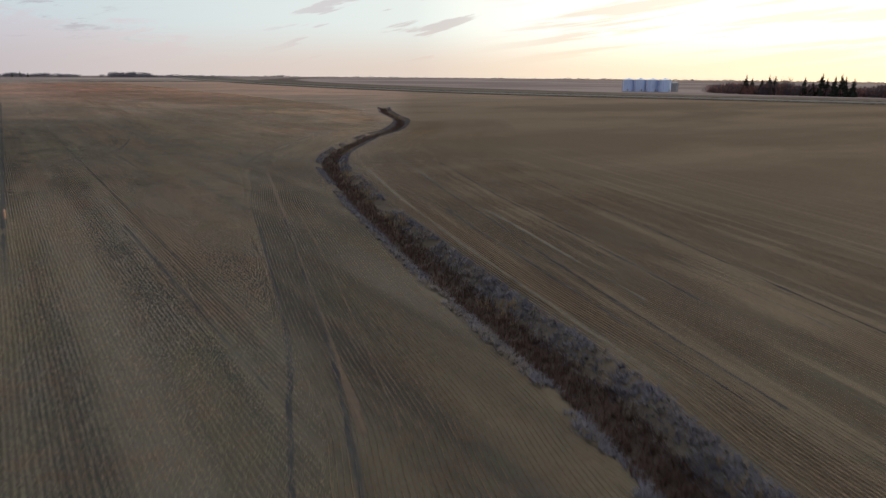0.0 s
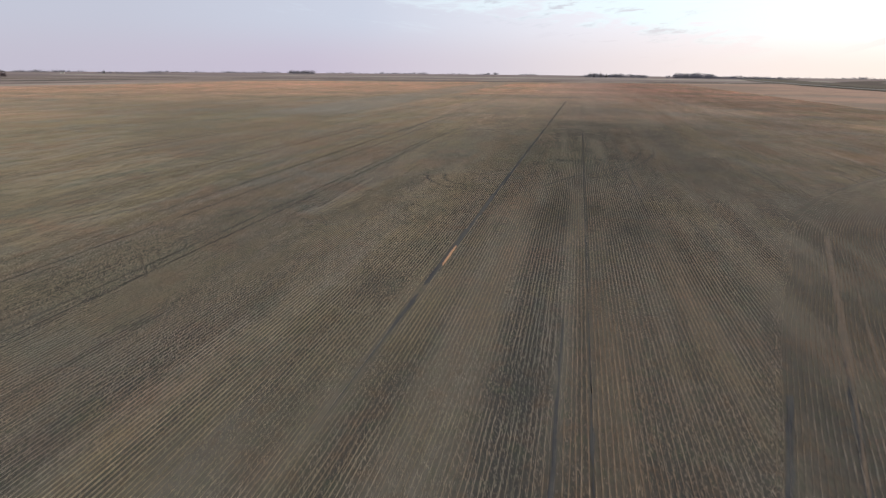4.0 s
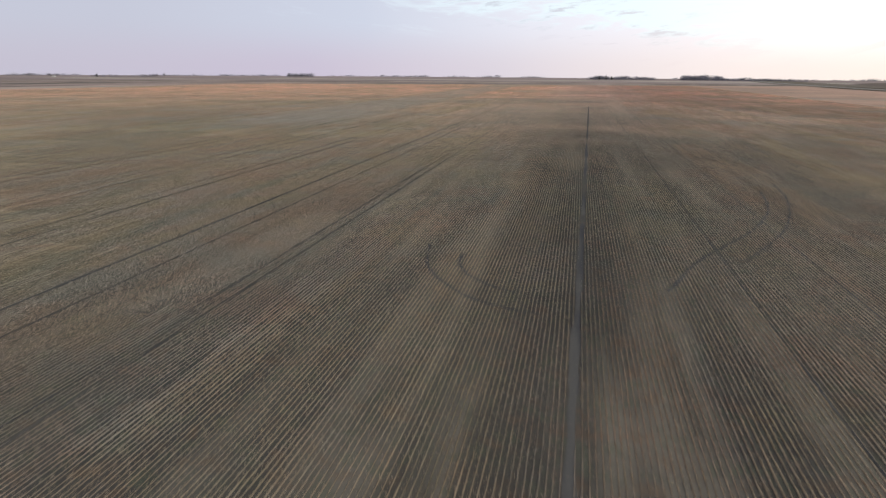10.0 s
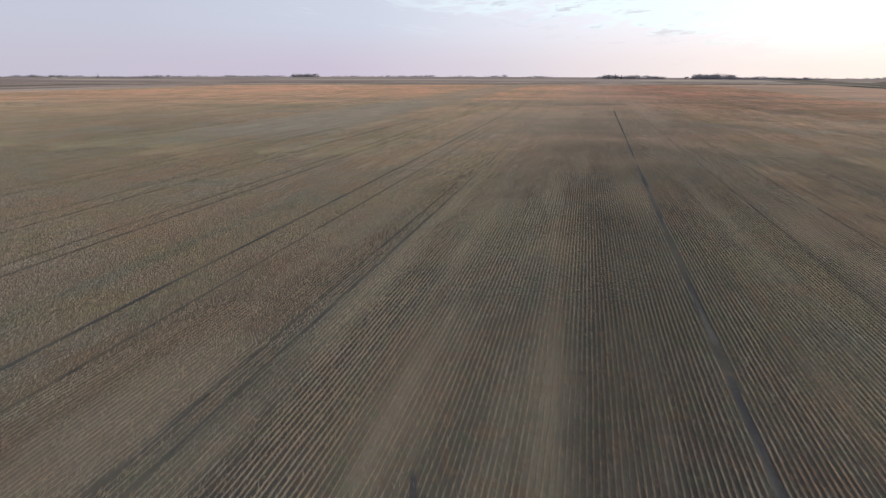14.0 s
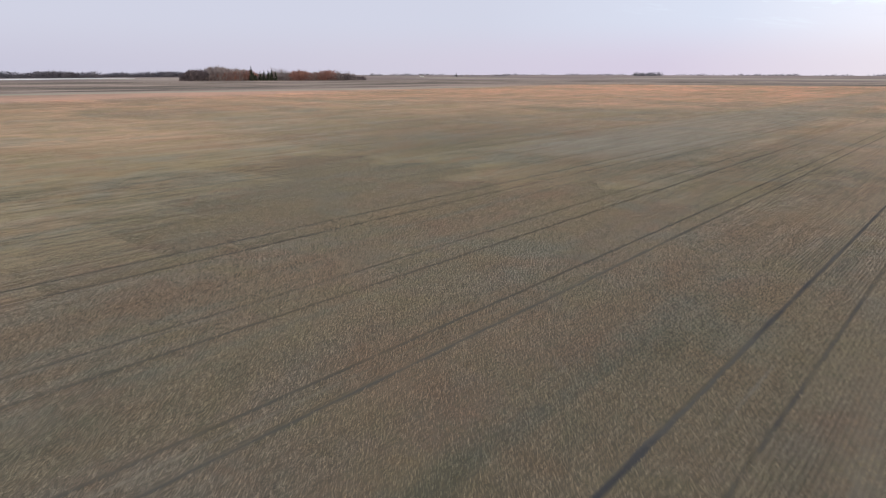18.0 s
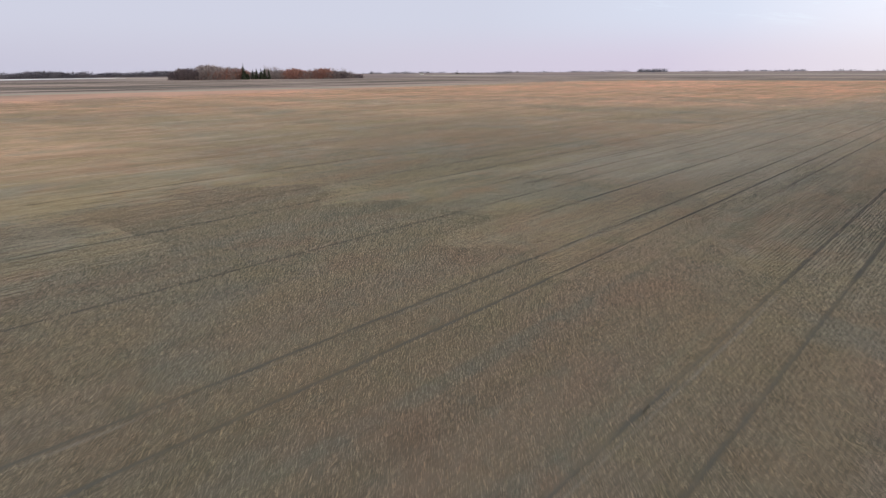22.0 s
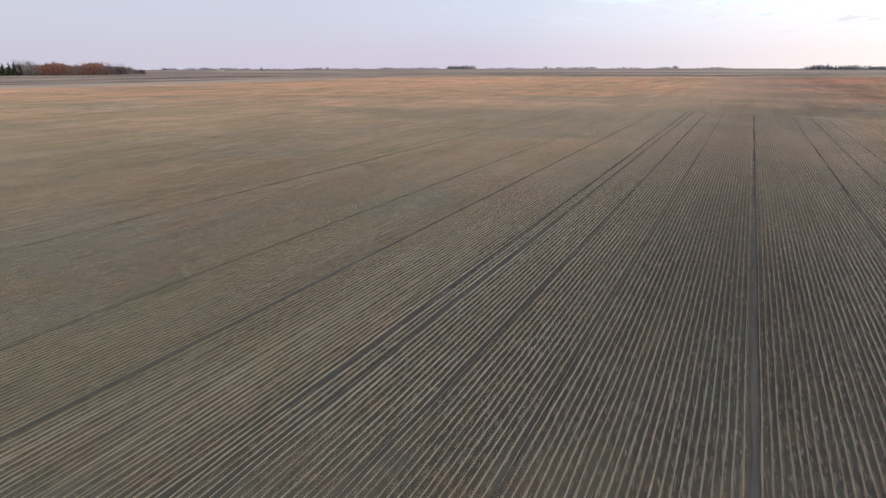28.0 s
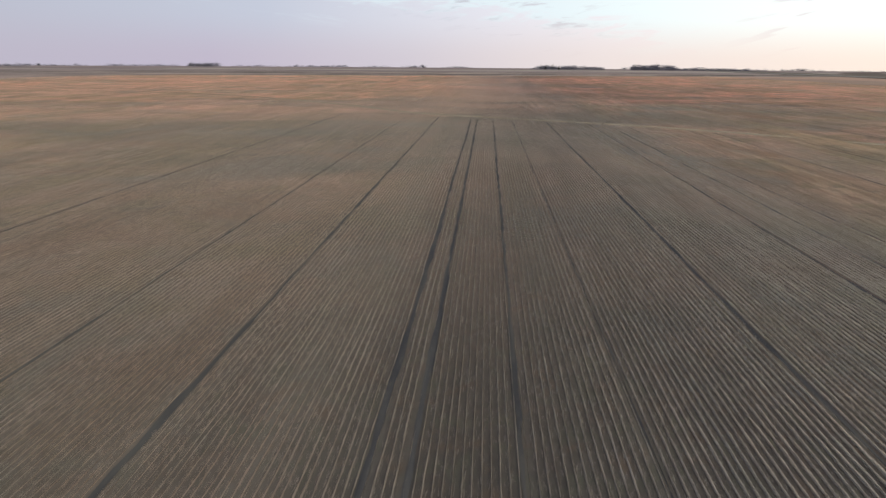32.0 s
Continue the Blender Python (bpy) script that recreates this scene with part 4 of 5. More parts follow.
bed = ribbon("ditch_bed", deep[0], deep[1], [(-1.95, -0.45), (-1.3, -0.62), (-0.7, -0.80), (0.0, -0.84), (0.7, -0.80), (1.3, -0.62), (1.95, -0.45)], M_DITCH, wobble=0.3)
tagged(bed, "dark wet bed of a shallow winding ditch", "ditch", kind="structure")


def along_ditch(count, lo, hi, seed, y_last=216.0, near=2.0):
    r = np.random.RandomState(seed)
    u = r.rand(count) ** near
    i = (u * (np.searchsorted(ditch_line[:, 1], y_last) - 1)).astype(int)
    o = lo + (hi - lo) * r.rand(count)
    q = ditch_line[i] + ditch_way[i] * r.rand(count)[:, None] + np.stack([ditch_way[i, 1], -ditch_way[i, 0]], 1) * o[:, None]
    z = -0.9 * np.exp(-((o / 1.7) ** 4))
    return np.column_stack([q, z]), r


pts, r = along_ditch(10000, -1.5, 1.2, 41)
tufts("ditch_sedge", pts, 0.30 + 0.40 * r.rand(len(pts)), 7, 0.28, 0.030, M_SEDGE, 42, "dark red-brown dead sedge filling the ditch", "sedge", 0.9)
pts, r = along_ditch(10500, 0.8, 2.9, 43)
keep = field_noise(pts[:, 0] * 0.4, pts[:, 1] * 0.25) > 0.30
tufts("bank_grass", pts[keep], 0.16 + 0.24 * r.rand(keep.sum()), 7, 0.26, 0.026, M_BANK, 44, "grey matted grass on the ditch bank", "grass", 1.2)
pts, r = along_ditch(8500, -2.65, -1.0, 45)
keep = field_noise(pts[:, 0] * 0.35 + 5, pts[:, 1] * 0.2) > 0.30
tufts("bank_grass", pts[keep], 0.14 + 0.2 * r.rand(keep.sum()), 7, 0.26, 0.026, M_BANK, 46, "grey matted grass on the ditch bank", "grass", 1.2)
pts, r = along_ditch(2600, 0.3, 2.0, 47)
keep = field_noise(pts[:, 0] * 0.3 + 15, pts[:, 1] * 0.12) > 0.55
tufts("reed_clumps", pts[keep], 0.35 + 0.4 * r.rand(keep.sum()), 9, 0.22, 0.022, M_REED, 48, "clumps of tan reed along the ditch", "reed", 0.8)


# ---------- grain bins ----------
def grain_bin(name, radius, eave, peak, steel, label, group=""):
    """A round corrugated bin: rings and ribs of steel, a cone roof with cap, a door and a ladder, on a concrete pad."""
    thing = new(name)
    tagged(thing, label, "grain bin", group)
    bm = bmesh.new()
    sides, rings = 40, 26
    loops = []
    for j in range(rings + 1):
        z = 0.25 + (eave - 0.25) * j / rings
        rr = radius + (0.05 if j % 2 else -0.02)
        loops.append([bm.verts.new((rr * math.cos(2 * math.pi * i / sides), rr * math.sin(2 * math.pi * i / sides), z)) for i in range(sides)])
    for a, b in zip(loops, loops[1:]):
        for i in range(sides):
            bm.faces.new((a[i], a[(i + 1) % sides], b[(i + 1) % sides], b[i]))
    part("wall", bm, steel, thing)
    for i in range(16):
        bm = bmesh.new()
        bmesh.ops.create_cube(bm, size=1, matrix=Matrix.Rotation(2 * math.pi * i / 16, 4, "Z") @ Matrix.Translation((radius + 0.09, 0, (eave + 0.25) / 2)) @ Matrix.Diagonal((0.10, 0.14, eave - 0.25, 1)))
        part("stiffener", bm, steel, thing)
    bm = bmesh.new()
    top = []
    for rr, z in ((radius + 0.25, eave - 0.05), (radius + 0.25, eave + 0.10), (radius * 0.22, peak - 0.5), (radius * 0.20, peak - 0.45)):
        top.append([bm.verts.new((rr * math.cos(2 * math.pi * i / sides), rr * math.sin(2 * math.pi * i / sides), z + (0.06 if i % 2 and rr > 1.5 else 0))) for i in range(sides)])
    for a, b in zip(top, top[1:]):
        for i in range(sides):
            bm.faces.new((a[i], a[(i + 1) % sides], b[(i + 1) % sides], b[i]))
    part("roof", bm, steel, thing)
    bm = bmesh.new()
    bmesh.ops.create_cone(bm, segments=16, radius1=radius * 0.24, radius2=radius * 0.10, depth=0.7, cap_ends=True, matrix=Matrix.Translation((0, 0, peak - 0.15)))
    part("roof_cap", bm, steel, thing)
    bm = bmesh.new()
    bmesh.ops.create_cone(bm, segments=32, radius1=radius + 0.5, radius2=radius + 0.4, depth=0.6, cap_ends=True, matrix=Matrix.Translation((0, 0, -0.02)))
    part("pad", bm, M_CONCRETE, thing, "grey concrete pad")
    bm = bmesh.new()
    bmesh.ops.create_cube(bm, size=1, matrix=Matrix.Rotation(radians(215), 4, "Z") @ Matrix.Translation((radius + 0.05, 0, 1.45)) @ Matrix.Diagonal((0.14, 1.1, 2.0, 1)))
    bmesh.ops.bevel(bm, geom=bm.edges[:], offset=0.03, segments=1)
    part("door", bm, M_RUST, thing, "dull steel door")
    bm = bmesh.new()
    turn_m = Matrix.Rotation(radians(250), 4, "Z")
    for s in (-0.22, 0.22):
        bmesh.ops.create_cube(bm, size=1, matrix=turn_m @ Matrix.Translation((radius + 0.22, s, eave / 2)) @ Matrix.Diagonal((0.05, 0.05, eave, 1)))
    for j in range(int(eave / 0.45)):
        bmesh.ops.create_cube(bm, size=1, matrix=turn_m @ Matrix.Translation((radius + 0.22, 0, 0.4 + j * 0.45)) @ Matrix.Diagonal((0.04, 0.44, 0.04, 1)))
    part("ladder", bm, M_STEEL, thing)
    return thing


first_bin = grain_bin("grain_bin", 5.15, 10.4, 12.0, M_STEEL, "large bluish galvanised steel grain bin beside the road", "row of grain bins")
BIN_A, BIN_B = Vector((478.0, 371.0, 0)), Vector((492.5, 329.0, 0))
for j in range(4):
    q = BIN_A.lerp(BIN_B, (j + 0.5) / 4)
    q.z = land(q.x, q.y)
    m = Matrix.Translation(q) @ Matrix.Rotation(0.3 * j, 4, "Z")
    if j == 0:
        first_bin.matrix_world = m
    else:
        copy_thing(first_bin, m)
small_bin = grain_bin("grain_bin", 3.6, 7.2, 9.4, M_RUST, "smaller weathered grey steel grain bin behind the row")
small_bin.matrix_world = Matrix.Translation((541.0, 362.0, land(541, 362)))
second_bin = grain_bin("grain_bin", 3.6, 7.6, 9.6, M_RUST, "shaded steel grain bin half hidden by the row")
second_bin.matrix_world = Matrix.Translation((519.0, 345.0, land(519, 345)))


# ---------- trees ----------
def spruce(height, seed):
    """A spruce: tapered trunk and whorls of drooping boughs."""
    r = np.random.RandomState(seed)
    thing = new("spruce_tree")
    tagged(thing, "dark green spruce tree with an uneven pointed crown", "tree", "spruces")
    bm = bmesh.new()
    bmesh.ops.create_cone(bm, segments=7, radius1=0.018 * height, radius2=0.02, depth=height * 0.97, matrix=Matrix.Translation((0, 0, height * 0.485)))
    part("trunk", bm, M_BARK, thing)
    v, f = [], []
    levels = 20
    for j in range(levels):
        u = j / (levels - 1)
        z = height * (0.07 + 0.92 * u)
        reach = height * 0.31 * (1 - u) ** 0.85 * (0.75 + 0.5 * r.rand()) + 0.06 * (1 - u) + 0.05
        for i in range(9 if u < 0.7 else 6):
            a = r.rand() * 2 * math.pi
            ln = reach * (0.65 + 0.55 * r.rand())
            c, s = math.cos(a), math.sin(a)
            w = ln * (0.26 + 0.18 * r.rand())
            drop = ln * (0.25 + 0.25 * r.rand())
            k0 = len(v)
            v += [(0, 0, z + 0.02 * height), (c * ln * 0.55 - s * w, s * ln * 0.55 + c * w, z - drop * 0.5), (c * ln, s * ln, z - drop),
                  (c * ln * 0.55 + s * w, s * ln * 0.55 - c * w, z - drop * 0.5), (c * ln * 0.5, s * ln * 0.5, z - drop * 0.5 - 0.03 * height)]
            f += [(k0, k0 + 1, k0 + 2), (k0, k0 + 2, k0 + 3), (k0 + 4, k0 + 2, k0 + 1), (k0 + 4, k0 + 3, k0 + 2)]
    mesh_object("crown", v, np.array(f), M_NEEDLE, thing)
    return thing


def limb_mesh(v, f, a, b, ra, rb):
    a, b = Vector(a), Vector(b)
    d = (b - a).normalized()
    s = d.orthogonal().normalized()
    t = d.cross(s)
    k0 = len(v)
    for p, rad in ((a, ra), (b, rb)):
        for i in range(3):
            an = 2 * math.pi * i / 3
            v.append(tuple(p + (s * math.cos(an) + t * math.sin(an)) * rad))
    for i in range(3):
        j = (i + 1) % 3
        f.append((k0 + i, k0 + j, k0 + 3 + j))
        f.append((k0 + i, k0 + 3 + j, k0 + 3 + i))


def bare_tree(height, twig, seed, label, wide=0.32, twigs=420):
    """A leafless broadleaf: trunk, limbs and a crown of fine twigs with gaps."""
    r = np.random.RandomState(seed)
    thing = new("bare_tree")
    tagged(thing, label, "tree", "leafless trees")
    v, f = [], []
    trunk_top = Vector((0.04 * height * r.randn(), 0.04 * height * r.randn(), height * 0.55))
    limb_mesh(v, f, (0, 0, -0.1), trunk_top, 0.016 * height, 0.008 * height)
    tips = []
    for i in range(9):
        u = 0.35 + 0.65 * r.rand()
        p = trunk_top * u
        a = r.rand() * 2 * math.pi
        ln = height * (0.22 + 0.2 * r.rand())
        q = p + Vector((math.cos(a) * ln * wide * 2.2, math.sin(a) * ln * wide * 2.2, ln * 0.95))
        q.z = min(q.z, height)
        limb_mesh(v, f, p, q, 0.006 * height, 0.002 * height)
        tips += [q, p.lerp(q, 0.65)]
    mesh_object("trunk", v, np.array(f), M_BARK, thing)
    c = np.array([tuple(t) for t in tips])[r.randint(0, len(tips), twigs)] + r.randn(twigs, 3) * height * np.array([0.075, 0.075, 0.07])
    d = r.randn(twigs, 3) + np.array([0, 0, 0.9])
    d *= (height * (0.06 + 0.06 * r.rand(twigs)) / np.linalg.norm(d, axis=1))[:, None]
    s = np.cross(d, r.randn(twigs, 3))
    s *= (height * 0.009 / np.linalg.norm(s, axis=1))[:, None]
    tv = np.stack([c - s, c + s, c + d], 1)
    tv[..., 2] = np.clip(tv[..., 2], 0.3, height * 1.05)
    mesh_object("crown", tv, np.arange(twigs * 3).reshape(-1, 3), twig, thing)
    return thing


def brush(name, points, heights, mat, seed, label, category="brush", twigs=60, girth=0.45, fat=0.030):
    """A thicket in one mesh: many fine upright twigs round each point."""
    r = np.random.RandomState(seed)
    n = len(points)
    h = heights[:, None]
    foot = points[:, None, :] + np.stack([r.randn(n, twigs) * h * girth * 0.5, r.randn(n, twigs) * h * girth * 0.5, r.rand(n, twigs) ** 1.3 * h * 0.78], -1)
    d = np.stack([r.randn(n, twigs) * 0.35, r.randn(n, twigs) * 0.35, 0.6 + r.rand(n, twigs)], -1) * (h * 0.20)[..., None]
    side = np.cross(d, r.randn(n, twigs, 3))
    side *= (h * fat / np.linalg.norm(side, axis=-1))[..., None]
    v = np.stack([foot - side, foot + side, foot + d], -2)
    return tagged(mesh_object(name, v, np.arange(n * twigs * 3).reshape(-1, 3), mat), label, category, kind="stuff")


def at_bearing(az, d, cx=-20.0, cy=90.0):
    """A point d metres from the middle of the field; az in degrees to the left of +y."""
    x, y = cx - d * math.sin(radians(az)), cy + d * math.cos(radians(az))
    return x, y, land(x, y)


spruces = [spruce(20.0, 61), spruce(18.0, 62), spruce(16.0, 63)]
used = set()


def plant(kinds, x, y, scale, turn=0.0, slim=1.0):
    """Stands a tree of one of the kinds at a place: the first use takes the tree itself, later ones copies."""
    ob = kinds[(int(abs(x) * 7 + abs(y) * 3)) % len(kinds)]
    m = Matrix.Translation((x, y, land(x, y) - 0.05)) @ Matrix.Rotation(turn, 4, "Z") @ Matrix.Diagonal((scale * slim, scale * slim, scale, 1))
    if ob.name not in used:
        used.add(ob.name)
        ob.matrix_world = m
        return ob
    made = copy_thing(ob, Matrix.Identity(4))
    made.matrix_basis = m
    return made


# tall dead grass on both sides of the road
for lo_o, hi_o, hh, seed in ((-15.0, -6.0, 0.45, 91), (6.0, 22.0, 1.0, 92)):
    r = np.random.RandomState(seed)
    rl, rw = curve(ROAD, 1.0)
    rl, rw = rl[rl[:, 1] < 900], rw[rl[:, 1] < 900]
    i = r.randint(0, len(rl), 5200)
    o = lo_o + (hi_o - lo_o) * r.rand(len(i))
    q = rl[i] + np.stack([rw[i, 1], -rw[i, 0]], 1) * o[:, None]
    pts = np.column_stack([q, land(q[:, 0], q[:, 1]) + 0.3])
    tufts("roadside_grass", pts, hh * (0.5 + 0.8 * r.rand(len(i))), 6, 1.0, 0.16, M_VERGE, seed, "dark dead grass standing beside the road", "grass", 0.8)

# shelter belt past the grain bins: spruces over bare brush
BELT = [(531.0, 314.0), (521.0, 285.0), (519.0, 262.0), (525.0, 236.0), (533.0, 205.0), (549.0, 170.0), (566.0, 120.0), (590.0, 60.0), (610.0, 10.0)]
belt_line = curve(BELT, 2.2)[0]
r = np.random.RandomState(71)
rep = np.repeat(np.arange(len(belt_line)), 7)
q = belt_line[rep] + np.stack([r.rand(len(rep)) * 22 - 8, r.randn(len(rep)) * 2], 1)
pts = np.column_stack([q, land(q[:, 0], q[:, 1])])
grow = 4.8 + 4.2 * field_noise(q[:, 1] * 0.09, q[:, 1] * 0 + 3) + 2.2 * r.rand(len(q))
red = r.rand(len(q)) < 0.4
brush("shelter_brush", pts[red], grow[red], M_TWIG_RED, 72, "red-brown leafless brush of a shelter belt", twigs=42, fat=0.035)
brush("shelter_brush", pts[~red], grow[~red] * 1.05, M_TWIG_DARK, 73, "dark leafless brush of a shelter belt", twigs=42, fat=0.035)
for x, y, h in ((514.5, 272, 16.6), (517, 268, 14.2), (516.4, 259, 15.1), (517.6, 254, 18.5), (518.5, 249.5, 15.7), (522, 227.5, 15.0), (524, 222, 12.9), (523.6, 215.3, 16.2),
                (527, 213, 16.0), (525.1, 206.4, 16.2), (528, 203, 15.6), (527, 199.6, 14.0), (528, 194, 12.8), (540, 168, 14.0), (556, 132, 15.0)):
    plant(spruces, x, y, h / 18.0, x + y, 1.0)
round_top = [bare_tree(12.0, M_TWIG_DARK, 81, "dark leafless tree with a rounded crown", 0.5), bare_tree(12.0, M_TWIG_GREY, 82, "grey leafless poplar with an open crown"),
             bare_tree(12.0, M_TWIG_GREY, 83, "grey leafless poplar with an open crown", 0.26), bare_tree(12.0, M_TWIG_RED, 84, "russet leafless tree with an open crown", 0.4)]
plant(round_top[:1], 519.0, 244.0, 14.0 / 12)
for j in range(7):
    plant(round_top[:1], 524.0 + 6 * r.rand(), 305.0 - 16.0 * j, (6.5 + 2.0 * r.rand()) / 12, j)

# wood at the field's north-west edge
WOOD_A, WOOD_B = np.array([-974.0, 582.0]), np.array([-820.0, 805.0])
back = np.array([-0.82, 0.57])


def wood_point(u, depth):
    q = WOOD_A + (WOOD_B - WOOD_A) * u + back * depth
    return float(q[0]), float(q[1])


def thicket(u0, u1, count, h, mat, seed, label, depth=45):
    r = np.random.RandomState(seed)
    u, dd = u0 + (u1 - u0) * r.rand(count), depth * r.rand(count) ** 1.4
    q = WOOD_A + (WOOD_B - WOOD_A) * u[:, None] + back * dd[:, None]
    pts = np.column_stack([q, land(q[:, 0], q[:, 1])])
    swell = 0.55 + 0.75 * field_noise(u * 11 + seed, u * 0 + seed) * np.clip(np.minimum(u - u0, u1 - u) * 14 + 0.5, 0, 1)
    brush("wood_thicket", pts, 1.15 * h * swell * (0.75 + 0.4 * r.rand(count)), mat, seed + 1, label, "thicket", twigs=70, girth=0.45, fat=0.045)


thicket(0.0, 0.26, 170, 11.5, M_TWIG_DARK, 101, "dark purple-brown leafless thicket at the wood edge")
thicket(0.16, 0.40, 130, 11.0, M_TWIG_RED, 103, "russet leafless thicket at the wood edge")
thicket(0.58, 0.86, 150, 11.0, M_TWIG_RED, 105, "russet leafless thicket at the wood edge")
thicket(0.84, 1.02, 70, 7.5, M_TWIG_DARK, 107, "low dark leafless thicket at the wood edge")
thicket(0.66, 0.96, 130, 12.5, M_TWIG_GREY, 109, "grey leafless thicket at the wood edge", 70)
thicket(0.15, 0.34, 130, 23.0, M_TWIG_GREY, 113, "tall grey leafless thicket in the wood", 60)
thicket(0.38, 0.60, 60, 7.0, M_TWIG_GREY, 115, "low grey leafless thicket in the wood", 40)
thicket(0.49, 0.58, 26, 17.0, M_TWIG_GREY, 117, "tall grey leafless thicket in the wood", 40)
thicket(-0.02, 1.0, 200, 3.4, M_TWIG_GREY, 111, "low scrub in front of the wood", 6)
r = np.random.RandomState(120)
for u, h, kind in [(0.10, 15, 1), (0.14, 14, 2), (0.19, 19, 1), (0.22, 20, 2), (0.25, 19.5, 1), (0.28, 20, 2), (0.31, 17.5, 1), (0.35, 15, 3), (0.38, 14, 3), (0.43, 14, 1), (0.51, 19, 1), (0.54, 19, 2),
                   (0.57, 17, 1), (0.61, 13, 3), (0.65, 13, 3), (0.69, 14, 3), (0.73, 15, 2), (0.77, 16.5, 1), (0.80, 16, 2), (0.83, 16.5, 1), (0.87, 16, 2), (0.91, 15, 1), (0.66, 14, 1), (0.33, 13, 3)]:
    x, y = wood_point(u, 6 + 26 * r.rand())
    plant(round_top[kind:kind + 1], x, y, h / 12 * (0.94 + 0.1 * r.rand()), r.rand() * 6)
for x, y, h in ((-912, 663, 20.5), (-908, 668, 13.0), (-903, 679, 14.5), (-899, 684, 19.0), (-897, 689, 16.5), (-911, 666, 15.0), (-905, 674, 17.0), (-894, 694, 13.5)):
    plant(spruces, x, y, h / 18.0, x, 0.78 + 0.05 * (h % 4))


def house(x, y, turn, w, d, wall, ridge):
    """A small farmhouse: walls, gabled roof, door and two windows."""
    thing = new("farmhouse")
    tagged(thing, "small white farmhouse with a dark roof in the trees", "house")
    bm = bmesh.new()
    bmesh.ops.create_cube(bm, size=1, matrix=Matrix.Translation((0, 0, wall / 2)) @ Matrix.Diagonal((w, d, wall, 1)))
    part("wall", bm, M_WHITE, thing)
    bm = bmesh.new()
    v = [bm.verts.new(c) for c in ((-w / 2 - .4, -d / 2 - .4, wall), (w / 2 + .4, -d / 2 - .4, wall), (w / 2 + .4, d / 2 + .4, wall), (-w / 2 - .4, d / 2 + .4, wall), (-w / 2 - .4, 0, ridge), (w / 2 + .4, 0, ridge))]
    for c in ((0, 1, 5, 4), (2, 3, 4, 5), (1, 2, 5), (3, 0, 4), (3, 2, 1, 0)):
        bm.faces.new([v[i] for i in c])
    part("roof", bm, M_ROOF, thing)
    for nm, px, pw, z0, ph in (("door", 0.0, 1.0, 1.05, 2.1), ("window", -w * 0.3, 1.2, 1.6, 1.1), ("window", w * 0.3, 1.2, 1.6, 1.1)):
        bm = bmesh.new()
        bmesh.ops.create_cube(bm, size=1, matrix=Matrix.Translation((px, -d / 2 - 0.03, z0)) @ Matrix.Diagonal((pw, 0.1, ph, 1)))
        part(nm, bm, M_ROOF, thing)
    thing.matrix_world = Matrix.Translation((x, y, land(x, y))) @ Matrix.Rotation(turn, 4, "Z")
    return thing


house(-900.0, 699.0, radians(55), 8, 6, 2.5, 4.0)
house(-1240.0, 1395.0, radians(40), 9, 6, 2.6, 4.2)


def tree_line(az0, az1, d0, d1, h, seed, mat, density=1.0, label="far line of leafless trees on the horizon"):
    """A distant belt of trees: one mesh of ragged crowns with trunks and gaps."""
    r = np.random.RandomState(seed)
    a0, a1 = at_bearing(az0, d0), at_bearing(az1, d1)
    length = math.hypot(a1[0] - a0[0], a1[1] - a0[1])
    n = max(6, int(length / 2.2 * density))
    u = np.sort(r.rand(n))
    x = a0[0] + (a1[0] - a0[0]) * u + r.randn(n) * 9
    y = a0[1] + (a1[1] - a0[1]) * u + r.randn(n) * 9
    hh = h * (0.55 + 0.6 * field_noise(u * length / 38 + seed, u * 0 + seed)) * (0.55 + 0.75 * r.rand(n) ** 2)
    hh *= np.clip(np.minimum(u, 1 - u) * 14 + 0.45, 0, 1)
    return brush("tree_line", np.column_stack([x, y, land(x, y)]), hh, mat, seed + 1, label, "tree line", twigs=44, girth=0.7, fat=0.075)


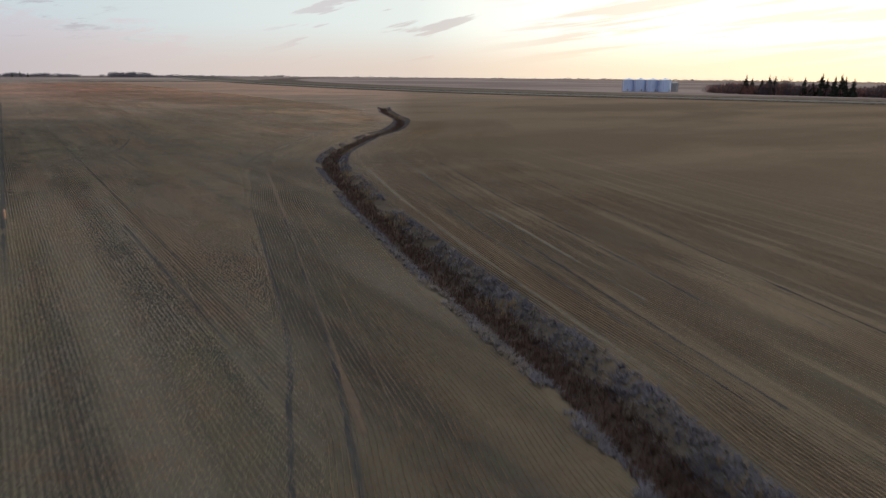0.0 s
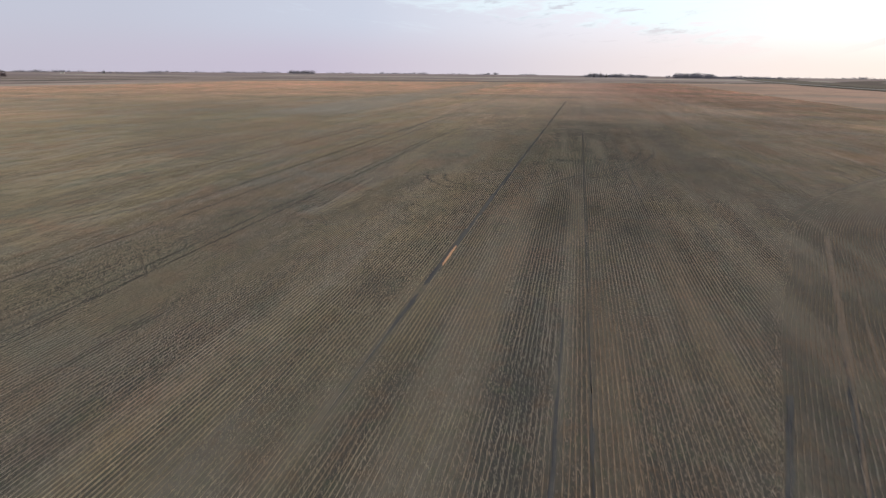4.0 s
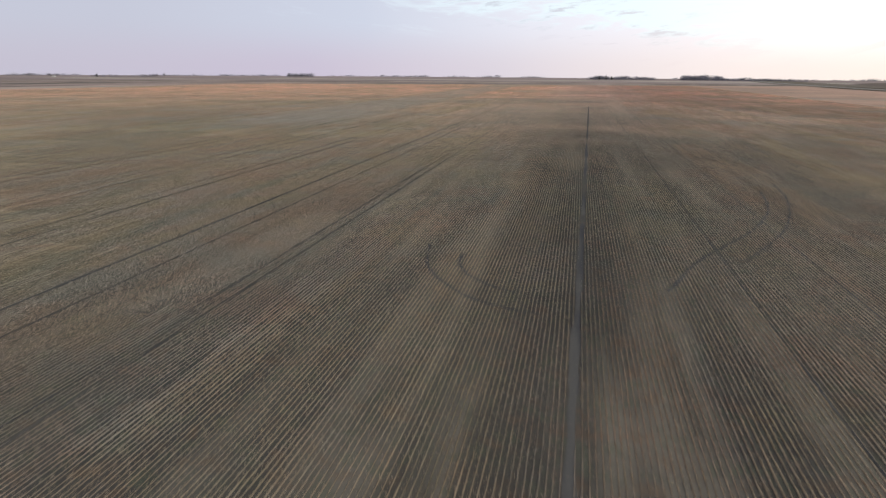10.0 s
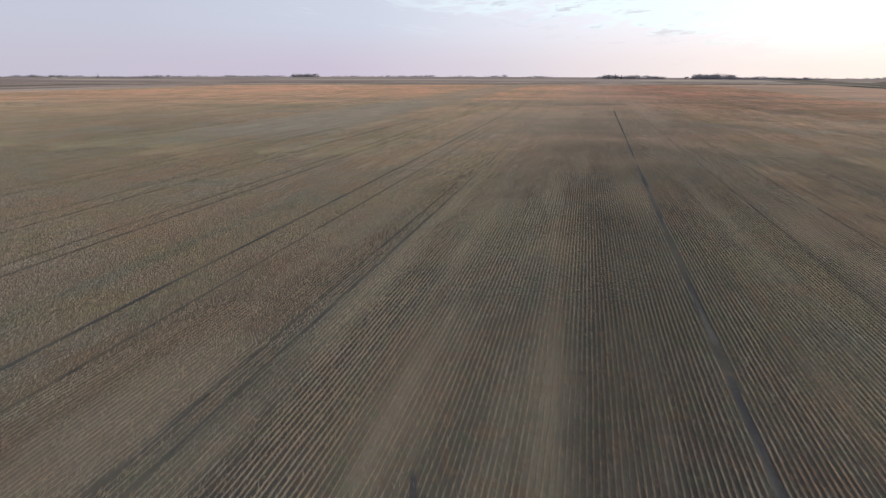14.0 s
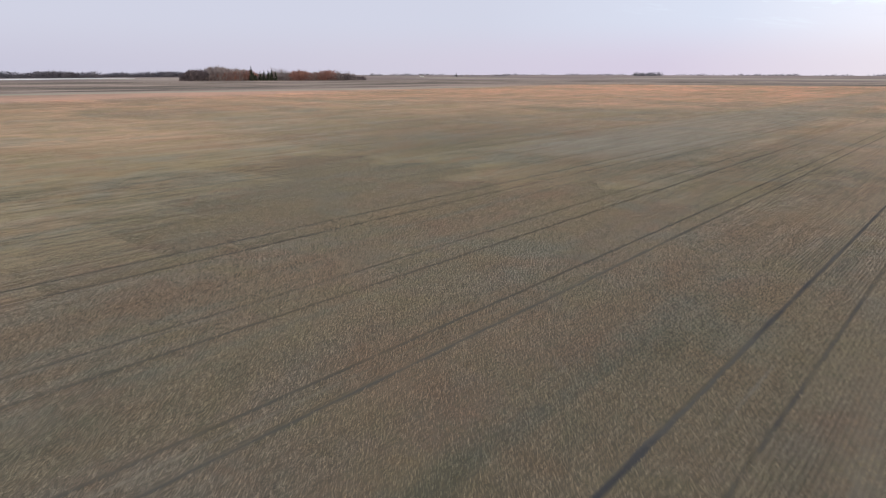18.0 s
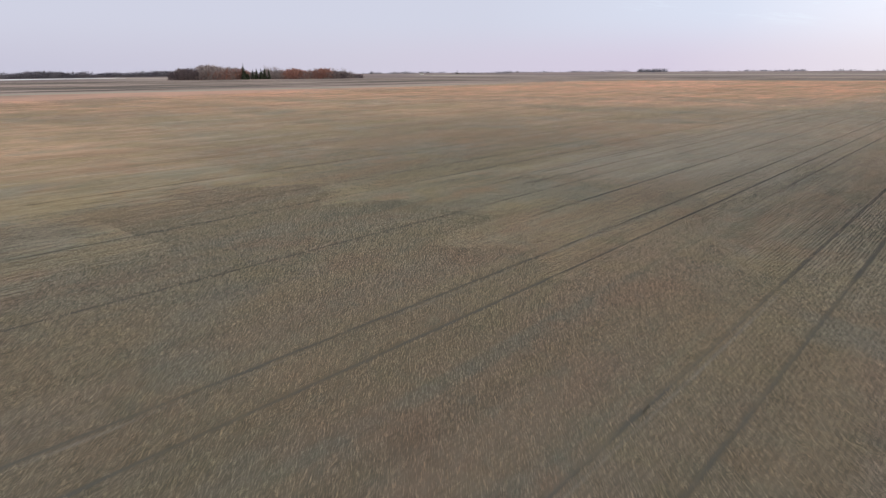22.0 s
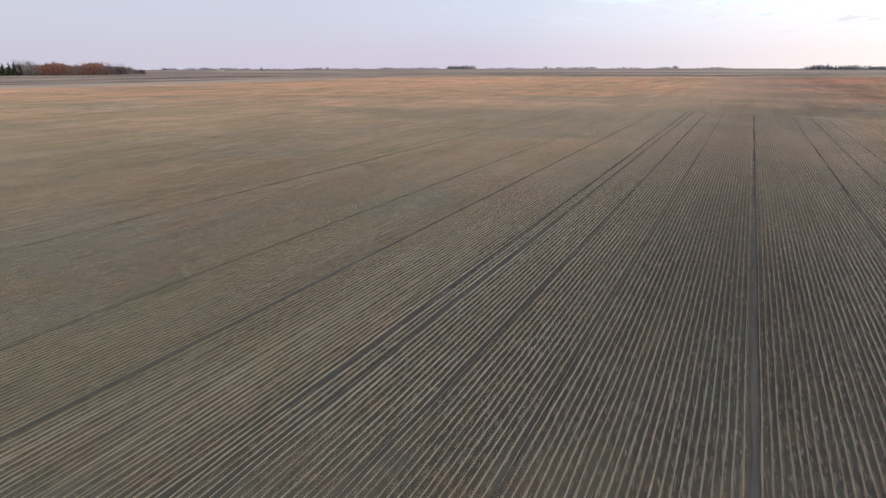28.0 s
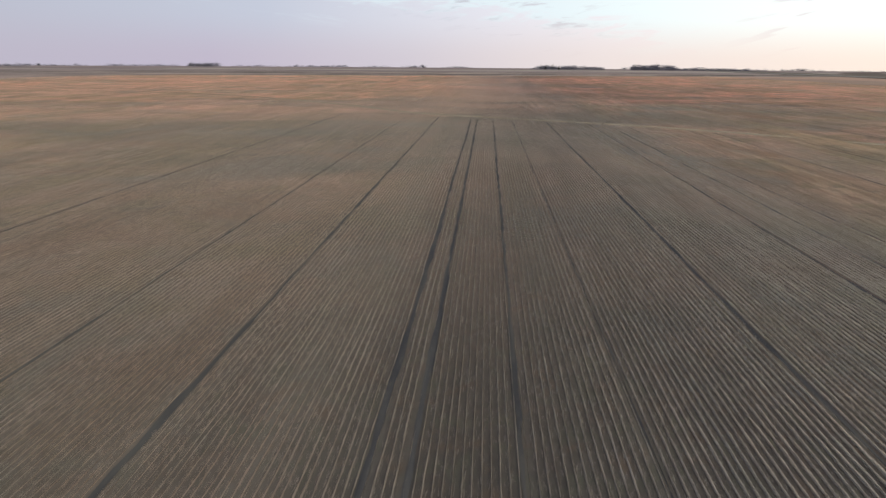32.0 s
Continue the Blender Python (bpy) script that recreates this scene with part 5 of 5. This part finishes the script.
far_lines = [(-1.2, -6.3, 1800, 1850, 11.5, 2.0), (-8.4, -11.8, 1850, 1850, 12.5, 2.0), (-11.6, -18.0, 1900, 1800, 7.5, 1.8), (23.4, 25.0, 2300, 2300, 11.5, 1.8), (35.5, 40.4, 1900, 1850, 6.5, 1.0),
             (13.0, 17.4, 3000, 3100, 9.0, 0.7), (9.5, 12.0, 3200, 3200, 8.0, 0.6), (6.9, 8.5, 2900, 2900, 9.0, 0.8), (3.0, 5.3, 3000, 3000, 8.0, 0.8), (26.0, 31.0, 3000, 2900, 8.5, 0.8), (18.0, 22.0, 3300, 3300, 7.0, 0.5),
             (32.0, 36.0, 2900, 2900, 7.0, 0.6), (41.0, 48.0, 2600, 2400, 8.5, 0.8), (50.0, 62.0, 2600, 2600, 11.0, 1.6), (61.0, 69.5, 2000, 1900, 12.0, 4.0), (68.5, 76.5, 1750, 1750, 12.0, 4.4), (75.0, 84.0, 1700, 1700, 11.0, 4.0),
             (-15.5, -20.5, 3300, 3300, 4.5, 0.5), (-20.5, -23.5, 2800, 2800, 8.0, 0.9), (-24.0, -33.0, 3400, 3300, 5.0, 0.6), (-33.0, -46.0, 3300, 3200, 4.5, 0.5), (-46.0, -58.0, 3000, 2900, 6.0, 0.7), (-58.0, -80.0, 2900, 2700, 6.0, 0.7)]
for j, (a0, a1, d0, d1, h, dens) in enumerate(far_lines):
    tree_line(a0, a1, d0, d1, h, 200 + 3 * j, M_DARK_WOOD if dens > 3 or a0 == 50.0 else M_HAZED_WOOD, dens)
for az, d, h in ((-1.6, 1800, 14.0), (-1.95, 1795, 15.0), (-2.5, 1805, 13.0), (-3.0, 1800, 13.0), (40.1, 1850, 9.0), (-9.0, 1850, 13.0), (-9.7, 1850, 13.0)):
    x, y, _ = at_bearing(az, d)
    plant(spruces, x, y, h / 18.0, az)

# clods that stand out on the stubble
for x, y, s in ((-1.3, 33.9, 0.12), (1.6, -8.4, 0.10)):
    r = np.random.RandomState(int(abs(x) * 10))
    bm = bmesh.new()
    bmesh.ops.create_icosphere(bm, subdivisions=2, radius=s)
    for vv in bm.verts:
        vv.co *= 0.7 + 0.5 * r.rand()
        vv.co.z = vv.co.z * 0.55 + s * 0.25
    clod = part("soil_clod", bm, M_DITCH, None)
    tagged(clod, "dark clod of earth lying on the stubble", "clod", "clods on the field")
    clod.location = (x, y, 0.0)

# a frozen slough beyond the field, west of the wood
rim_pts = []
for j in range(40):
    a = 2 * math.pi * j / 40
    x, y, z = at_bearing(77.0 + 11.0 * math.cos(a), 1500.0 + 140.0 * math.sin(a) * (0.8 + 0.2 * math.sin(3 * a)))
    rim_pts.append((x, y, z + 0.15))
bm = bmesh.new()
bm.faces.new([bm.verts.new(q) for q in rim_pts])
slough = part("frozen_slough", bm, M_ICE, None)
tagged(slough, "pale frozen slough beyond the field", "pond", kind="structure")
